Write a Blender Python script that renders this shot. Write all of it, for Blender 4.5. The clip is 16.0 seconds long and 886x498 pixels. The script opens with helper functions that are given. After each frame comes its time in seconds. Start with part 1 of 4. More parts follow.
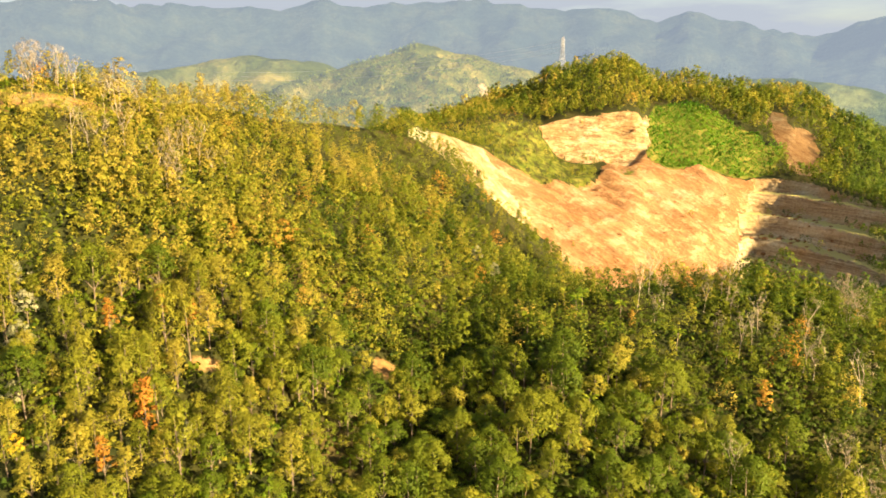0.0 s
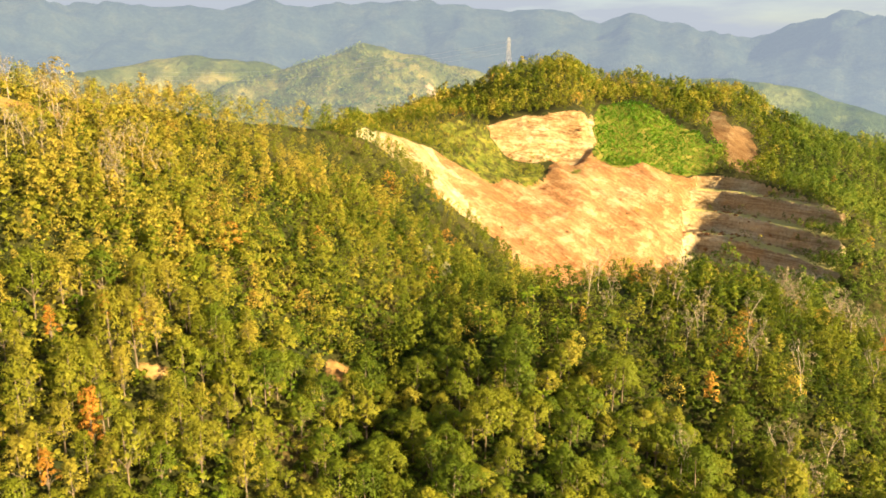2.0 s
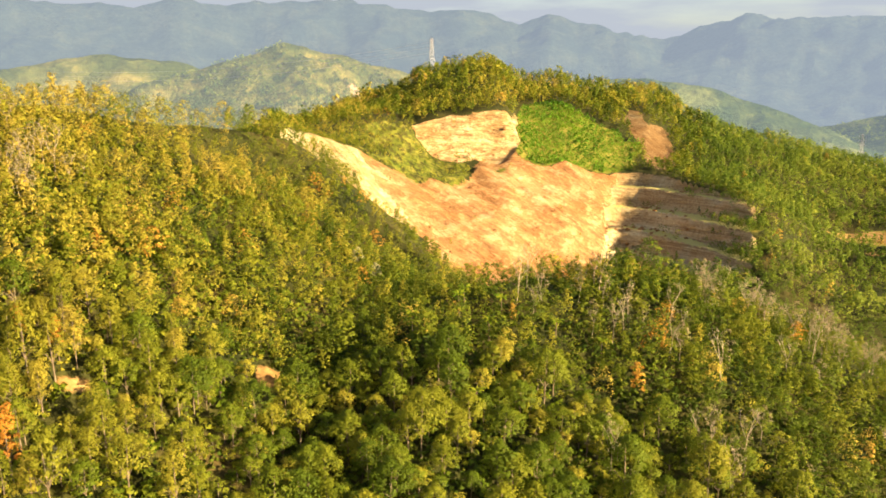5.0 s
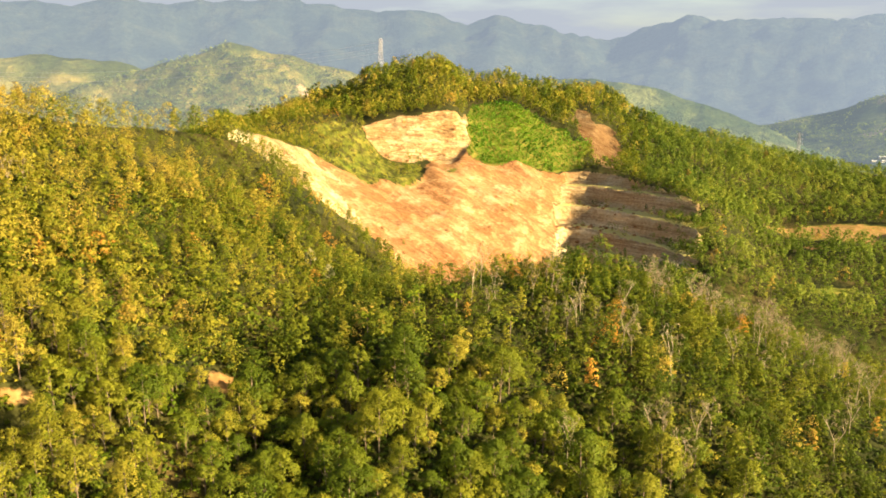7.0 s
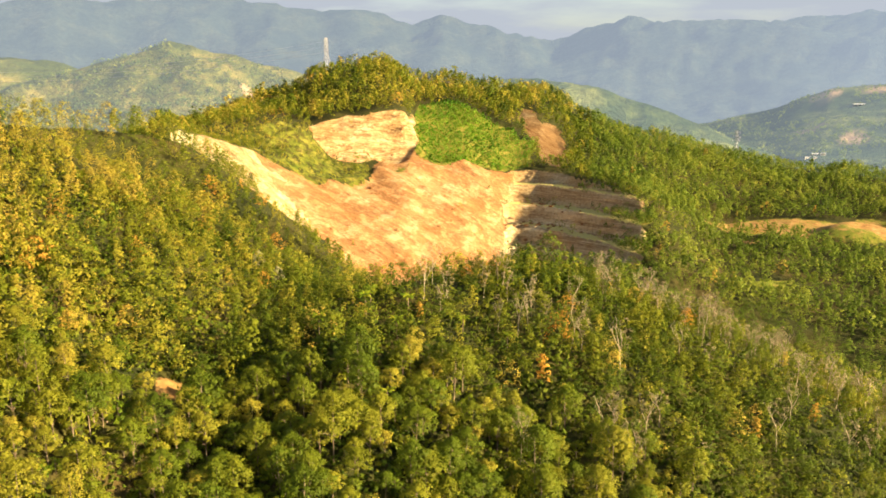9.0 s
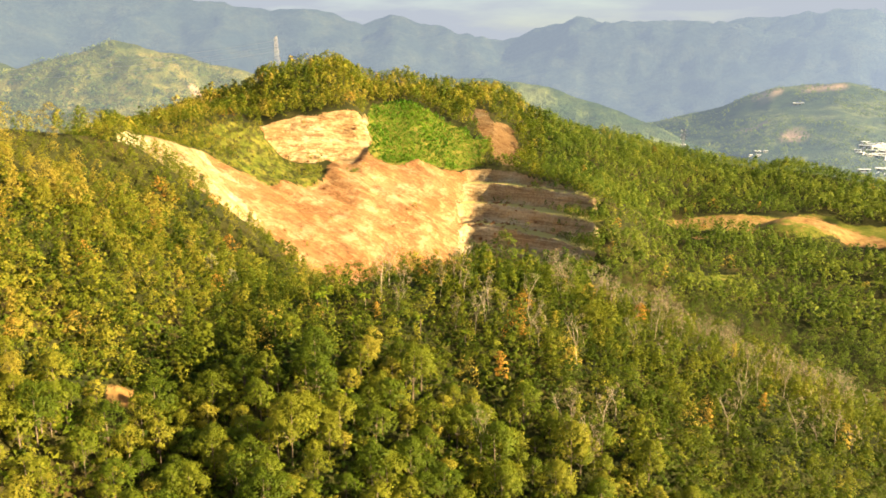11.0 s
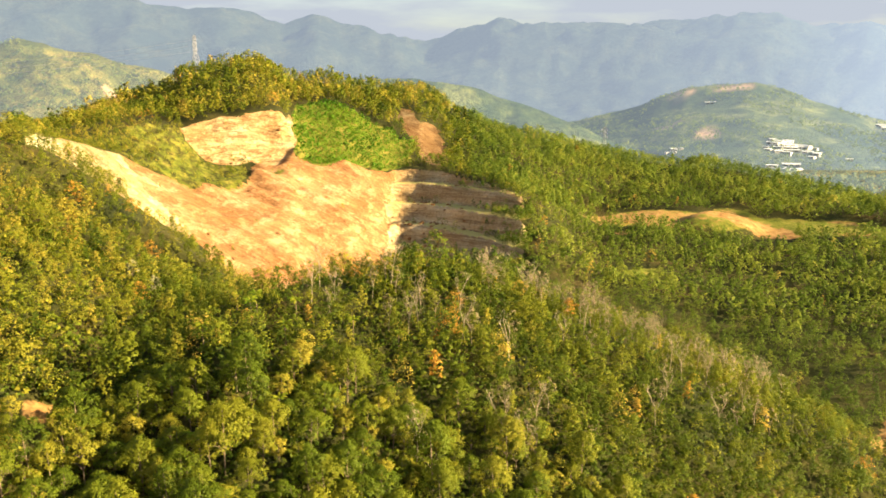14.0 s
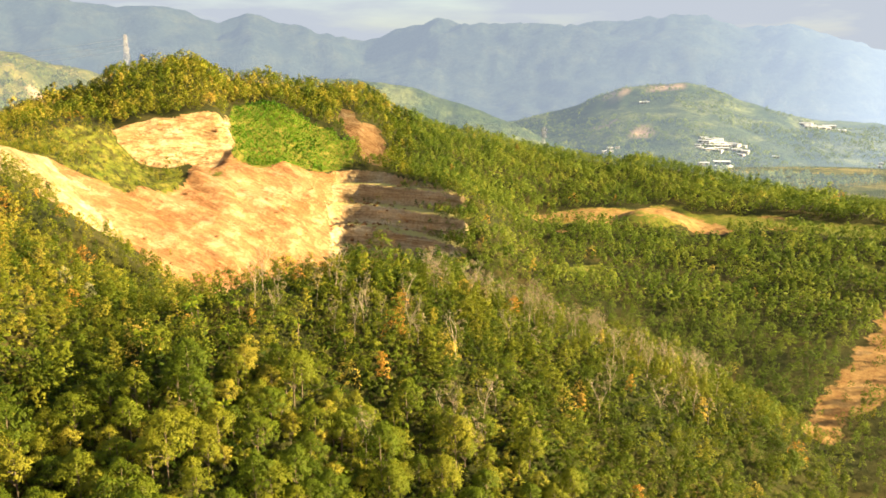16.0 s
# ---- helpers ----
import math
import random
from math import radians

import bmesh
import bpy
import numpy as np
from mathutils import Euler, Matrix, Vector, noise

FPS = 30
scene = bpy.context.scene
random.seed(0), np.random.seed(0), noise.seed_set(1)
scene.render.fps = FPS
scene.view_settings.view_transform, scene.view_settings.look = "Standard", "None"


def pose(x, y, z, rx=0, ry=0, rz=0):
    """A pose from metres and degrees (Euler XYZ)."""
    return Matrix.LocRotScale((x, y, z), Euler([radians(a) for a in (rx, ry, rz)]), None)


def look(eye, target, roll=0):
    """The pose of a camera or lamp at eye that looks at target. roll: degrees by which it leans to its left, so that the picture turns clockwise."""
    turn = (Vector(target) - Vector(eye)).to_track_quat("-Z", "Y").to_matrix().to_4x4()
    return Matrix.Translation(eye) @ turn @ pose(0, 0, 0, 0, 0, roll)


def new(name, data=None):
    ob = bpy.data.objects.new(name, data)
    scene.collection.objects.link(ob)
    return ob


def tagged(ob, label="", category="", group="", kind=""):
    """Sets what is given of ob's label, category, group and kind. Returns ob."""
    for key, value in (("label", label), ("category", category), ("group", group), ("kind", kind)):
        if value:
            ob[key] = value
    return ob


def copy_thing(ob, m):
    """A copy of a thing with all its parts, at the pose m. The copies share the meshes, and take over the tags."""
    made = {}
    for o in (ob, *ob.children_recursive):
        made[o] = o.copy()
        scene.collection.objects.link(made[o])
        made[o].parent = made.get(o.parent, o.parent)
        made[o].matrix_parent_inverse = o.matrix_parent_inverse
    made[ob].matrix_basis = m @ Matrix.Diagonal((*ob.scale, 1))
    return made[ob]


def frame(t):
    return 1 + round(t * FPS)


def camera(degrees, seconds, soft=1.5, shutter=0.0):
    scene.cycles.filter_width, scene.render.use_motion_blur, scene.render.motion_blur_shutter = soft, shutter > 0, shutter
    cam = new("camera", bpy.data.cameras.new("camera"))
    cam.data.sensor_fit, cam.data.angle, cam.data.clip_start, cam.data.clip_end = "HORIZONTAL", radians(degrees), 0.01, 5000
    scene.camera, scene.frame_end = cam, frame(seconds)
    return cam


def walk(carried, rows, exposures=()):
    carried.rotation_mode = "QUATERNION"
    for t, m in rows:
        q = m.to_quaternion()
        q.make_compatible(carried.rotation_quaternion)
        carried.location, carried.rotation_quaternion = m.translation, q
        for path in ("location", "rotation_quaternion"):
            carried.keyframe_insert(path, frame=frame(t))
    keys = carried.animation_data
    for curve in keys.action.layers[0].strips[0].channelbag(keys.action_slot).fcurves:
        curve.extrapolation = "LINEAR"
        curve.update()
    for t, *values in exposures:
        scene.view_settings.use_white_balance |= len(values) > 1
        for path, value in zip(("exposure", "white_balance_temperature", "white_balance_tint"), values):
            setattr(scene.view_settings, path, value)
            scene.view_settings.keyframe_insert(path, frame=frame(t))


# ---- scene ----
cam = camera(62.10, 16.0, 1.7)
PATH = [
    (0, 0.000, 0.000, 150.000, 76.670, -0.000, 0.000),
    (0.5, -0.166, 0.047, 149.958, 76.686, 0.000, -1.070),
    (1, -0.335, 0.088, 149.916, 76.690, 0.009, -2.084),
    (1.5, -0.507, 0.118, 149.876, 76.690, 0.031, -3.128),
    (2, -0.683, 0.139, 149.839, 76.691, 0.011, -4.049),
    (2.5, -0.864, 0.153, 149.807, 76.705, 0.001, -4.923),
    (3, -1.050, 0.165, 149.782, 76.696, -0.012, -5.787),
    (3.5, -1.237, 0.181, 149.767, 76.692, 0.009, -6.777),
    (4, -1.423, 0.200, 149.764, 76.689, -0.000, -7.896),
    (6.5, -2.344, 0.313, 149.803, 76.724, 0.014, -12.783),
    (7, -2.535, 0.354, 149.795, 76.723, 0.014, -13.820),
    (7.5, -2.730, 0.410, 149.769, 76.726, 0.007, -14.857),
    (8, -2.924, 0.475, 149.725, 76.728, 0.016, -15.941),
    (8.5, -3.112, 0.546, 149.666, 76.713, 0.008, -16.965),
    (9, -3.286, 0.622, 149.600, 76.711, 0.006, -17.932),
    (11.5, -4.068, 1.025, 149.271, 76.723, 0.023, -22.492),
    (12, -4.219, 1.120, 149.221, 76.745, 0.019, -23.392),
    (12.5, -4.363, 1.227, 149.185, 76.748, 0.032, -24.349),
    (13, -4.505, 1.345, 149.158, 76.758, 0.028, -25.375),
    (13.5, -4.650, 1.469, 149.137, 76.735, 0.037, -26.377),
    (14, -4.800, 1.597, 149.123, 76.729, 0.019, -27.380),
    (14.5, -4.962, 1.726, 149.113, 76.743, 0.020, -28.459),
    (15, -5.137, 1.852, 149.101, 76.763, 0.010, -29.646),
    (15.5, -5.321, 1.974, 149.082, 76.766, 0.011, -30.837),
    (16, -5.510, 2.093, 149.060, 76.749, 0.008, -32.003),
]
walk(cam, [(t, pose(x, y, z, rx, ry, rz)) for t, x, y, z, rx, ry, rz in PATH],
     exposures=[(0.0, 2.48), (9.0, 2.42), (16.0, 2.56)])

# ---- sky and sun ----
SUN_AZIMUTH, SUN_HEIGHT = 130.0, 21.0  # degrees clockwise from +y; above the horizon
world = bpy.data.worlds.new("sky")
scene.world = world
world.use_nodes = True
wn, wl = world.node_tree.nodes, world.node_tree.links
wn.clear()
w_out = wn.new("ShaderNodeOutputWorld")
w_sky = wn.new("ShaderNodeTexSky")
w_sky.sky_type, w_sky.sun_disc = "NISHITA", False
w_sky.sun_elevation, w_sky.sun_rotation = radians(SUN_HEIGHT), radians(SUN_AZIMUTH)
w_sky.air_density, w_sky.dust_density, w_sky.ozone_density = 1.2, 2.0, 1.0
w_back = wn.new("ShaderNodeBackground")
w_back.inputs["Strength"].default_value = 0.05
wl.new(w_sky.outputs["Color"], w_back.inputs["Color"])
w_cloud = wn.new("ShaderNodeBackground")
w_cloud.inputs["Color"].default_value = (0.78, 0.85, 0.96, 1)
w_cloud.inputs["Strength"].default_value = 0.125
w_tex = wn.new("ShaderNodeTexCoord")
w_map = wn.new("ShaderNodeMapping")
w_map.inputs["Scale"].default_value = (1.6, 1.6, 9.0)
w_noise = wn.new("ShaderNodeTexNoise")
w_noise.inputs["Scale"].default_value, w_noise.inputs["Detail"].default_value = 1.7, 7
w_noise.inputs["Roughness"].default_value = 0.55
w_ramp = wn.new("ShaderNodeValToRGB")
w_ramp.color_ramp.elements[0].position, w_ramp.color_ramp.elements[1].position = 0.20, 0.48
w_mix = wn.new("ShaderNodeMixShader")
wl.new(w_tex.outputs["Generated"], w_map.inputs["Vector"])
wl.new(w_map.outputs["Vector"], w_noise.inputs["Vector"])
wl.new(w_noise.outputs["Fac"], w_ramp.inputs["Fac"])
wl.new(w_ramp.outputs["Color"], w_mix.inputs["Fac"])
wl.new(w_back.outputs["Background"], w_mix.inputs[1])
wl.new(w_cloud.outputs["Background"], w_mix.inputs[2])
wl.new(w_mix.outputs["Shader"], w_out.inputs["Surface"])

sun = new("sun", bpy.data.lights.new("sun", "SUN"))
sun.data.energy, sun.data.angle, sun.data.color = 5.0, radians(0.6), (1.0, 0.735, 0.39)
sun_way = Vector((math.sin(radians(SUN_AZIMUTH)) * math.cos(radians(SUN_HEIGHT)), math.cos(radians(SUN_AZIMUTH)) * math.cos(radians(SUN_HEIGHT)), math.sin(radians(SUN_HEIGHT))))
sun.matrix_world = look(sun_way * 900, (0, 0, 0))

# ---- materials ----
def material(name, build, rough=0.8):
    m = bpy.data.materials.new(name)
    m.use_nodes = True
    n, l = m.node_tree.nodes, m.node_tree.links
    n.clear()
    out = n.new("ShaderNodeOutputMaterial")
    l.new(build(n, l), out.inputs["Surface"])
    return m


def ramp(n, l, fac, stops):
    r = n.new("ShaderNodeValToRGB")
    e = r.color_ramp.elements
    while len(e) < len(stops):
        e.new(0.5)
    for k, (p, c) in enumerate(stops):
        e[k].position, e[k].color = p, (*c, 1)
    l.new(fac, r.inputs["Fac"])
    return r.outputs["Color"]


def noise_of(n, l, scale, detail=4, rough=0.55, stretch=None, turn=(0, 0, 0), vector=None):
    if vector is None:
        vector = n.new("ShaderNodeTexCoord").outputs["Object"]
    if stretch:
        mp = n.new("ShaderNodeMapping")
        mp.inputs["Scale"].default_value, mp.inputs["Rotation"].default_value = stretch, [radians(a) for a in turn]
        l.new(vector, mp.inputs["Vector"])
        vector = mp.outputs["Vector"]
    t = n.new("ShaderNodeTexNoise")
    t.inputs["Scale"].default_value, t.inputs["Detail"].default_value, t.inputs["Roughness"].default_value = scale, detail, rough
    l.new(vector, t.inputs["Vector"])
    return t.outputs["Fac"]


def mix_colour(n, l, fac, a, b, mode="MIX"):
    m = n.new("ShaderNodeMix")
    m.data_type, m.blend_type = "RGBA", mode
    for key, v in ((0, fac), (6, a), (7, b)):
        if isinstance(v, bpy.types.NodeSocket):
            l.new(v, m.inputs[key])
        else:
            m.inputs[key].default_value = v if key == 0 else (*v, 1)
    return m.outputs[2]


def maths(n, l, op, a, b=0.0):
    m = n.new("ShaderNodeMath")
    m.operation, m.use_clamp = op, False
    for k, v in ((0, a), (1, b)):
        if isinstance(v, bpy.types.NodeSocket):
            l.new(v, m.inputs[k])
        else:
            m.inputs[k].default_value = v
    return m.outputs[0]


def principled(n, l, colour, rough=0.85, bump=None, strength=0.5, distance=0.5, metal=0.0, gloss=0.3):
    p = n.new("ShaderNodeBsdfPrincipled")
    if isinstance(colour, bpy.types.NodeSocket):
        l.new(colour, p.inputs["Base Color"])
    else:
        p.inputs["Base Color"].default_value = (*colour, 1)
    p.inputs["Roughness"].default_value, p.inputs["Metallic"].default_value = rough, metal
    p.inputs["Specular IOR Level"].default_value = gloss
    if bump is not None:
        b = n.new("ShaderNodeBump")
        b.inputs["Strength"].default_value, b.inputs["Distance"].default_value = strength, distance
        l.new(bump, b.inputs["Height"])
        l.new(b.outputs["Normal"], p.inputs["Normal"])
    return p.outputs["BSDF"]


def named(n, key):
    a = n.new("ShaderNodeAttribute")
    a.attribute_name = key
    return a.outputs["Fac"]


FOLIAGE = [(0.0, (0.032, 0.058, 0.005)), (0.22, (0.084, 0.122, 0.008)), (0.42, (0.165, 0.182, 0.014)), (0.60, (0.275, 0.250, 0.030)), (0.74, (0.37, 0.285, 0.050)),
           (0.86, (0.41, 0.21, 0.034)), (1.0, (0.41, 0.18, 0.030))]


def leaf_material(name, low, high, joined, through_light=0.36, stops=FOLIAGE, air=0.0):
    """Leaves whose colour runs over a stretch of the foliage colours: by tree, then by leaf."""
    def build(n, l):
        if joined:
            per_tree = named(n, "tint")
        else:
            per_tree = n.new("ShaderNodeObjectInfo").outputs["Random"]
        leaf = n.new("ShaderNodeNewGeometry").outputs["Random Per Island"]
        f = maths(n, l, "ADD", maths(n, l, "MULTIPLY", per_tree, high - low), low)
        f = maths(n, l, "ADD", f, maths(n, l, "MULTIPLY", maths(n, l, "SUBTRACT", leaf, 0.5), 0.06))
        colour = ramp(n, l, f, stops)
        grain = noise_of(n, l, 0.45, 3)
        colour = mix_colour(n, l, 0.5, colour, ramp(n, l, grain, [(0.3, (0.62, 0.68, 0.6)), (0.7, (1.3, 1.25, 1.1))]), "MULTIPLY")
        p = principled(n, l, colour, 0.6, gloss=0.12)
        t = n.new("ShaderNodeBsdfTranslucent")
        l.new(colour, t.inputs["Color"])
        m = n.new("ShaderNodeMixShader")
        m.inputs["Fac"].default_value = through_light
        l.new(p, m.inputs[1])
        l.new(t.outputs["BSDF"], m.inputs[2])
        if not air:
            return m.outputs["Shader"]
        e = n.new("ShaderNodeEmission")  # haze before far woods, put into the leaves as emission
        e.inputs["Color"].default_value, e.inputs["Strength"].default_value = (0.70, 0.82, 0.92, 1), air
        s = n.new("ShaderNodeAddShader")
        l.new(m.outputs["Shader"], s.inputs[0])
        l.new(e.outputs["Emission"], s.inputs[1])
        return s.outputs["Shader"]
    return material(name, build)


def bark(name, dark, pale):
    def build(n, l):
        g = noise_of(n, l, 2.2, 5, 0.6, (1, 1, 0.25))
        return principled(n, l, ramp(n, l, g, [(0.3, dark), (0.7, pale)]), 0.9, g, 0.4, 0.05)
    return material(name, build)


def forest_floor(n, l):
    big, fine = noise_of(n, l, 0.035, 5), noise_of(n, l, 0.7, 6, 0.65)
    # leaf litter, its colours darkened in place of shade between the trees
    shaded_litter = ramp(n, l, big, [(0.35, (0.020, 0.026, 0.008)), (0.55, (0.038, 0.040, 0.011)), (0.72, (0.060, 0.046, 0.017))])
    shaded_litter = mix_colour(n, l, 0.7, shaded_litter, ramp(n, l, fine, [(0.3, (0.45, 0.5, 0.4)), (0.7, (1.5, 1.4, 1.2))]), "MULTIPLY")
    grass = ramp(n, l, noise_of(n, l, 0.12, 6, 0.6), [(0.3, (0.060, 0.090, 0.010)), (0.52, (0.115, 0.125, 0.018)), (0.72, (0.20, 0.165, 0.045))])
    grass = mix_colour(n, l, 0.6, grass, ramp(n, l, fine, [(0.3, (0.6, 0.65, 0.5)), (0.7, (1.3, 1.25, 1.2))]), "MULTIPLY")
    soil = ramp(n, l, noise_of(n, l, 0.16, 6, 0.65), [(0.28, (0.135, 0.070, 0.025)), (0.42, (0.21, 0.122, 0.044)), (0.56, (0.27, 0.170, 0.066)), (0.74, (0.34, 0.235, 0.11))])
    soil = mix_colour(n, l, 0.55, soil, ramp(n, l, noise_of(n, l, 0.45, 6, 0.7), [(0.32, (0.55, 0.56, 0.5)), (0.68, (1.25, 1.22, 1.2))]), "MULTIPLY")
    edge = maths(n, l, "MULTIPLY", maths(n, l, "SUBTRACT", noise_of(n, l, 0.22, 5, 0.7), 0.5), 1.6)
    def mask(key):
        m = n.new("ShaderNodeMapRange")
        m.inputs["From Min"].default_value, m.inputs["From Max"].default_value = 0.38, 0.62
        l.new(maths(n, l, "ADD", named(n, key), edge), m.inputs["Value"])
        return m.outputs["Result"]
    colour = mix_colour(n, l, mask("grass"), shaded_litter, grass)
    colour = mix_colour(n, l, mask("soil"), colour, soil)
    return principled(n, l, colour, 0.95, fine, 0.8, 0.6, gloss=0.1)


def bands(n, l, across, run, wave, length, detail=5, rough=0.6):
    """Noise drawn out along a direction: fine across it, long along it."""
    geo = n.new("ShaderNodeTexCoord").outputs["Object"]
    join = n.new("ShaderNodeCombineXYZ")
    for k, (way, size) in enumerate(((across, wave), (run, length))):
        d = n.new("ShaderNodeVectorMath")
        d.operation = "DOT_PRODUCT"
        u = Vector(way).normalized() / size
        d.inputs[1].default_value = u
        l.new(geo, d.inputs[0])
        l.new(d.outputs["Value"], join.inputs[k])
    t = n.new("ShaderNodeTexNoise")
    t.inputs["Scale"].default_value, t.inputs["Detail"].default_value, t.inputs["Roughness"].default_value = 1.0, detail, rough
    t.inputs["Distortion"].default_value = 0.9
    l.new(join.outputs["Vector"], t.inputs["Vector"])
    return t.outputs["Fac"]


def rock_of(n, l, tone, dip, layered, worn, blocky=0.5, weed=(0.085, 0.095, 0.020)):
    """Quarried rock. dip: how far its beds fall for each metre eastward; layered, worn, blocky: how strongly beds, gullies and pale blocks show."""
    across, run = (dip, 0.1, 1.0), (1.0, 0.15, -dip)
    thin, thick = bands(n, l, across, run, 2.4, 11.0, 7, 0.7), bands(n, l, across, run, 10.0, 45.0, 6, 0.62)
    gully = bands(n, l, (1.0, 0.4, 0.5), (-0.45, -0.2, 1.0), 4.5, 22.0, 7, 0.7)
    patch, fine = noise_of(n, l, 0.035, 5, 0.6), noise_of(n, l, 0.55, 8, 0.7)
    block = noise_of(n, l, 0.13, 7, 0.7, (0.7, 0.7, 1.5), (0, 25, 0))
    tinted = lambda stops: [(p, tuple(a * b for a, b in zip(c, tone))) for p, c in stops]
    base = ramp(n, l, patch, tinted(((0.36, (0.285, 0.165, 0.066)), (0.5, (0.335, 0.205, 0.090)), (0.64, (0.375, 0.255, 0.125)))))
    base = mix_colour(n, l, blocky, base, ramp(n, l, block, [(0.51, (1, 1, 1)), (0.56, (1.30, 1.48, 1.75))]), "MULTIPLY")
    base = mix_colour(n, l, layered, base, ramp(n, l, thin, [(0.40, (0.62, 0.54, 0.47)), (0.47, (1, 1, 1)), (0.56, (1.16, 1.18, 1.2))]), "MULTIPLY")
    base = mix_colour(n, l, layered * 0.8, base, ramp(n, l, thick, [(0.38, (0.80, 0.72, 0.66)), (0.5, (1, 1, 1)), (0.62, (1.12, 1.15, 1.18))]), "MULTIPLY")
    base = mix_colour(n, l, worn, base, ramp(n, l, gully, [(0.34, (0.66, 0.56, 0.47)), (0.47, (1, 1, 1)), (0.64, (1.12, 1.13, 1.12))]), "MULTIPLY")
    base = mix_colour(n, l, 0.6, base, ramp(n, l, fine, [(0.36, (0.6, 0.53, 0.47)), (0.48, (1, 1, 1)), (0.62, (1.22, 1.24, 1.26))]), "MULTIPLY")
    crack = maths(n, l, "ABSOLUTE", maths(n, l, "SUBTRACT", bands(n, l, across, run, 14.0, 40.0, 7, 0.7), 0.5))
    base = mix_colour(n, l, 0.7 * layered, base, ramp(n, l, crack, [(0.0, (0.42, 0.34, 0.28)), (0.012, (0.78, 0.72, 0.66)), (0.03, (1, 1, 1))]), "MULTIPLY")
    moss = n.new("ShaderNodeMapRange")
    moss.inputs["From Min"].default_value, moss.inputs["From Max"].default_value = 0.42, 0.62
    l.new(maths(n, l, "ADD", named(n, "grass"), maths(n, l, "SUBTRACT", fine, 0.5)), moss.inputs["Value"])
    base = mix_colour(n, l, moss.outputs["Result"], base, weed)
    relief = maths(n, l, "ADD", maths(n, l, "ADD", maths(n, l, "MULTIPLY", thin, 1.0 * layered), maths(n, l, "MULTIPLY", gully, worn)), maths(n, l, "MULTIPLY", fine, 0.5))
    return principled(n, l, base, 0.9, relief, 0.8, 2.5, gloss=0.1)


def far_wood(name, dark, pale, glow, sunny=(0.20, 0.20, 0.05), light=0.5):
    """Wooded hills a long way off: haze put in as emission, sunlit patches put into the base colour."""
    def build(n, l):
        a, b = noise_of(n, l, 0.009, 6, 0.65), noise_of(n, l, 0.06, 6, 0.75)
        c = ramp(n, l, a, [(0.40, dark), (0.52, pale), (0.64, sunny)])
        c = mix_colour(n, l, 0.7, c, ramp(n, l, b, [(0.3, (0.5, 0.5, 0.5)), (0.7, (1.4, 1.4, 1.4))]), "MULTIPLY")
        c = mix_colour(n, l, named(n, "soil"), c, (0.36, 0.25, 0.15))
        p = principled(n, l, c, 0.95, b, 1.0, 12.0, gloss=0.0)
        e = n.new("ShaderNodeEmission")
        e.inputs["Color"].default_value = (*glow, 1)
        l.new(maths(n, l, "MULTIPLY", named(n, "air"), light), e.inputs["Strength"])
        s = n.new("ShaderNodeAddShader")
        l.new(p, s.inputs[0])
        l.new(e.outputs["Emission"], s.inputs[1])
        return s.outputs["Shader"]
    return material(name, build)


MAT_FLOOR = material("forest_floor", forest_floor)
MAT_ROCK = material("quarry_rock", lambda n, l: rock_of(n, l, (0.655, 0.585, 0.57), 0.55, 0.6, 0.45, 1.0))
MAT_SCREE = material("pale_scree", lambda n, l: rock_of(n, l, (0.90, 1.14, 1.32), 0.95, 0.6, 0.8, 0.8))
MAT_CLIFF = material("cliff_rock", lambda n, l: rock_of(n, l, (0.78, 0.86, 0.94), 0.05, 1.0, 0.45, 1.0))
# its weed: dry grass on the treads, paled to paint sunlit rims
# shaded wall's copy of the rock, greyed and lightened for haze and skylight
MAT_BENCH = material("bench_rock", lambda n, l: rock_of(n, l, (0.98, 1.22, 1.55), 0.12, 0.7, 0.6, 0.3, (0.36, 0.33, 0.12)))
# brown earth, its tone lowered further to stand in for shade
MAT_SLIP = material("landslip_earth", lambda n, l: rock_of(n, l, (0.38, 0.385, 0.40), 0.2, 0.3, 0.9, 0.7))
# mountains: base colours darkened in place of cloud shade, haze added as glow
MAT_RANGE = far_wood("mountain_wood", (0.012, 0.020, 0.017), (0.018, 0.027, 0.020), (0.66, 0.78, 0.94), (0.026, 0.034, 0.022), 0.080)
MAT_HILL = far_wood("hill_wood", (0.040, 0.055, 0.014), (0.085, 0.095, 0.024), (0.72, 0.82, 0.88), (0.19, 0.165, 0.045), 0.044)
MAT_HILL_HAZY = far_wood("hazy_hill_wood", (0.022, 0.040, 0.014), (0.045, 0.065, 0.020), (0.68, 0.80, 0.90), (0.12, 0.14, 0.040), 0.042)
MAT_BARK = bark("bark", (0.08, 0.06, 0.04), (0.22, 0.17, 0.12))
MAT_BARE = bark("pale_dead_wood", (0.20, 0.165, 0.12), (0.34, 0.29, 0.22))
MAT_LEAF_GREEN = leaf_material("leaf_green", 0.12, 0.50, False)
MAT_LEAF_OLIVE = leaf_material("leaf_olive", 0.24, 0.62, False)
MAT_LEAF_DRYWOOD = leaf_material("leaf_dry_olive", 0.38, 0.68, False, 0.4)
MAT_LEAF_RUST = leaf_material("leaf_rust", 0.72, 1.0, False)
MAT_LEAF_BRIGHT = leaf_material("leaf_bright", 0.0, 1.0, False, 0.4, [(0.0, (0.085, 0.155, 0.007)), (1.0, (0.21, 0.235, 0.014))])
MAT_LEAF_CREEPER = leaf_material("leaf_creeper", 0.0, 1.0, True, 0.3, [(0.0, (0.045, 0.120, 0.006)), (0.5, (0.085, 0.20, 0.010)), (1.0, (0.16, 0.27, 0.016))])
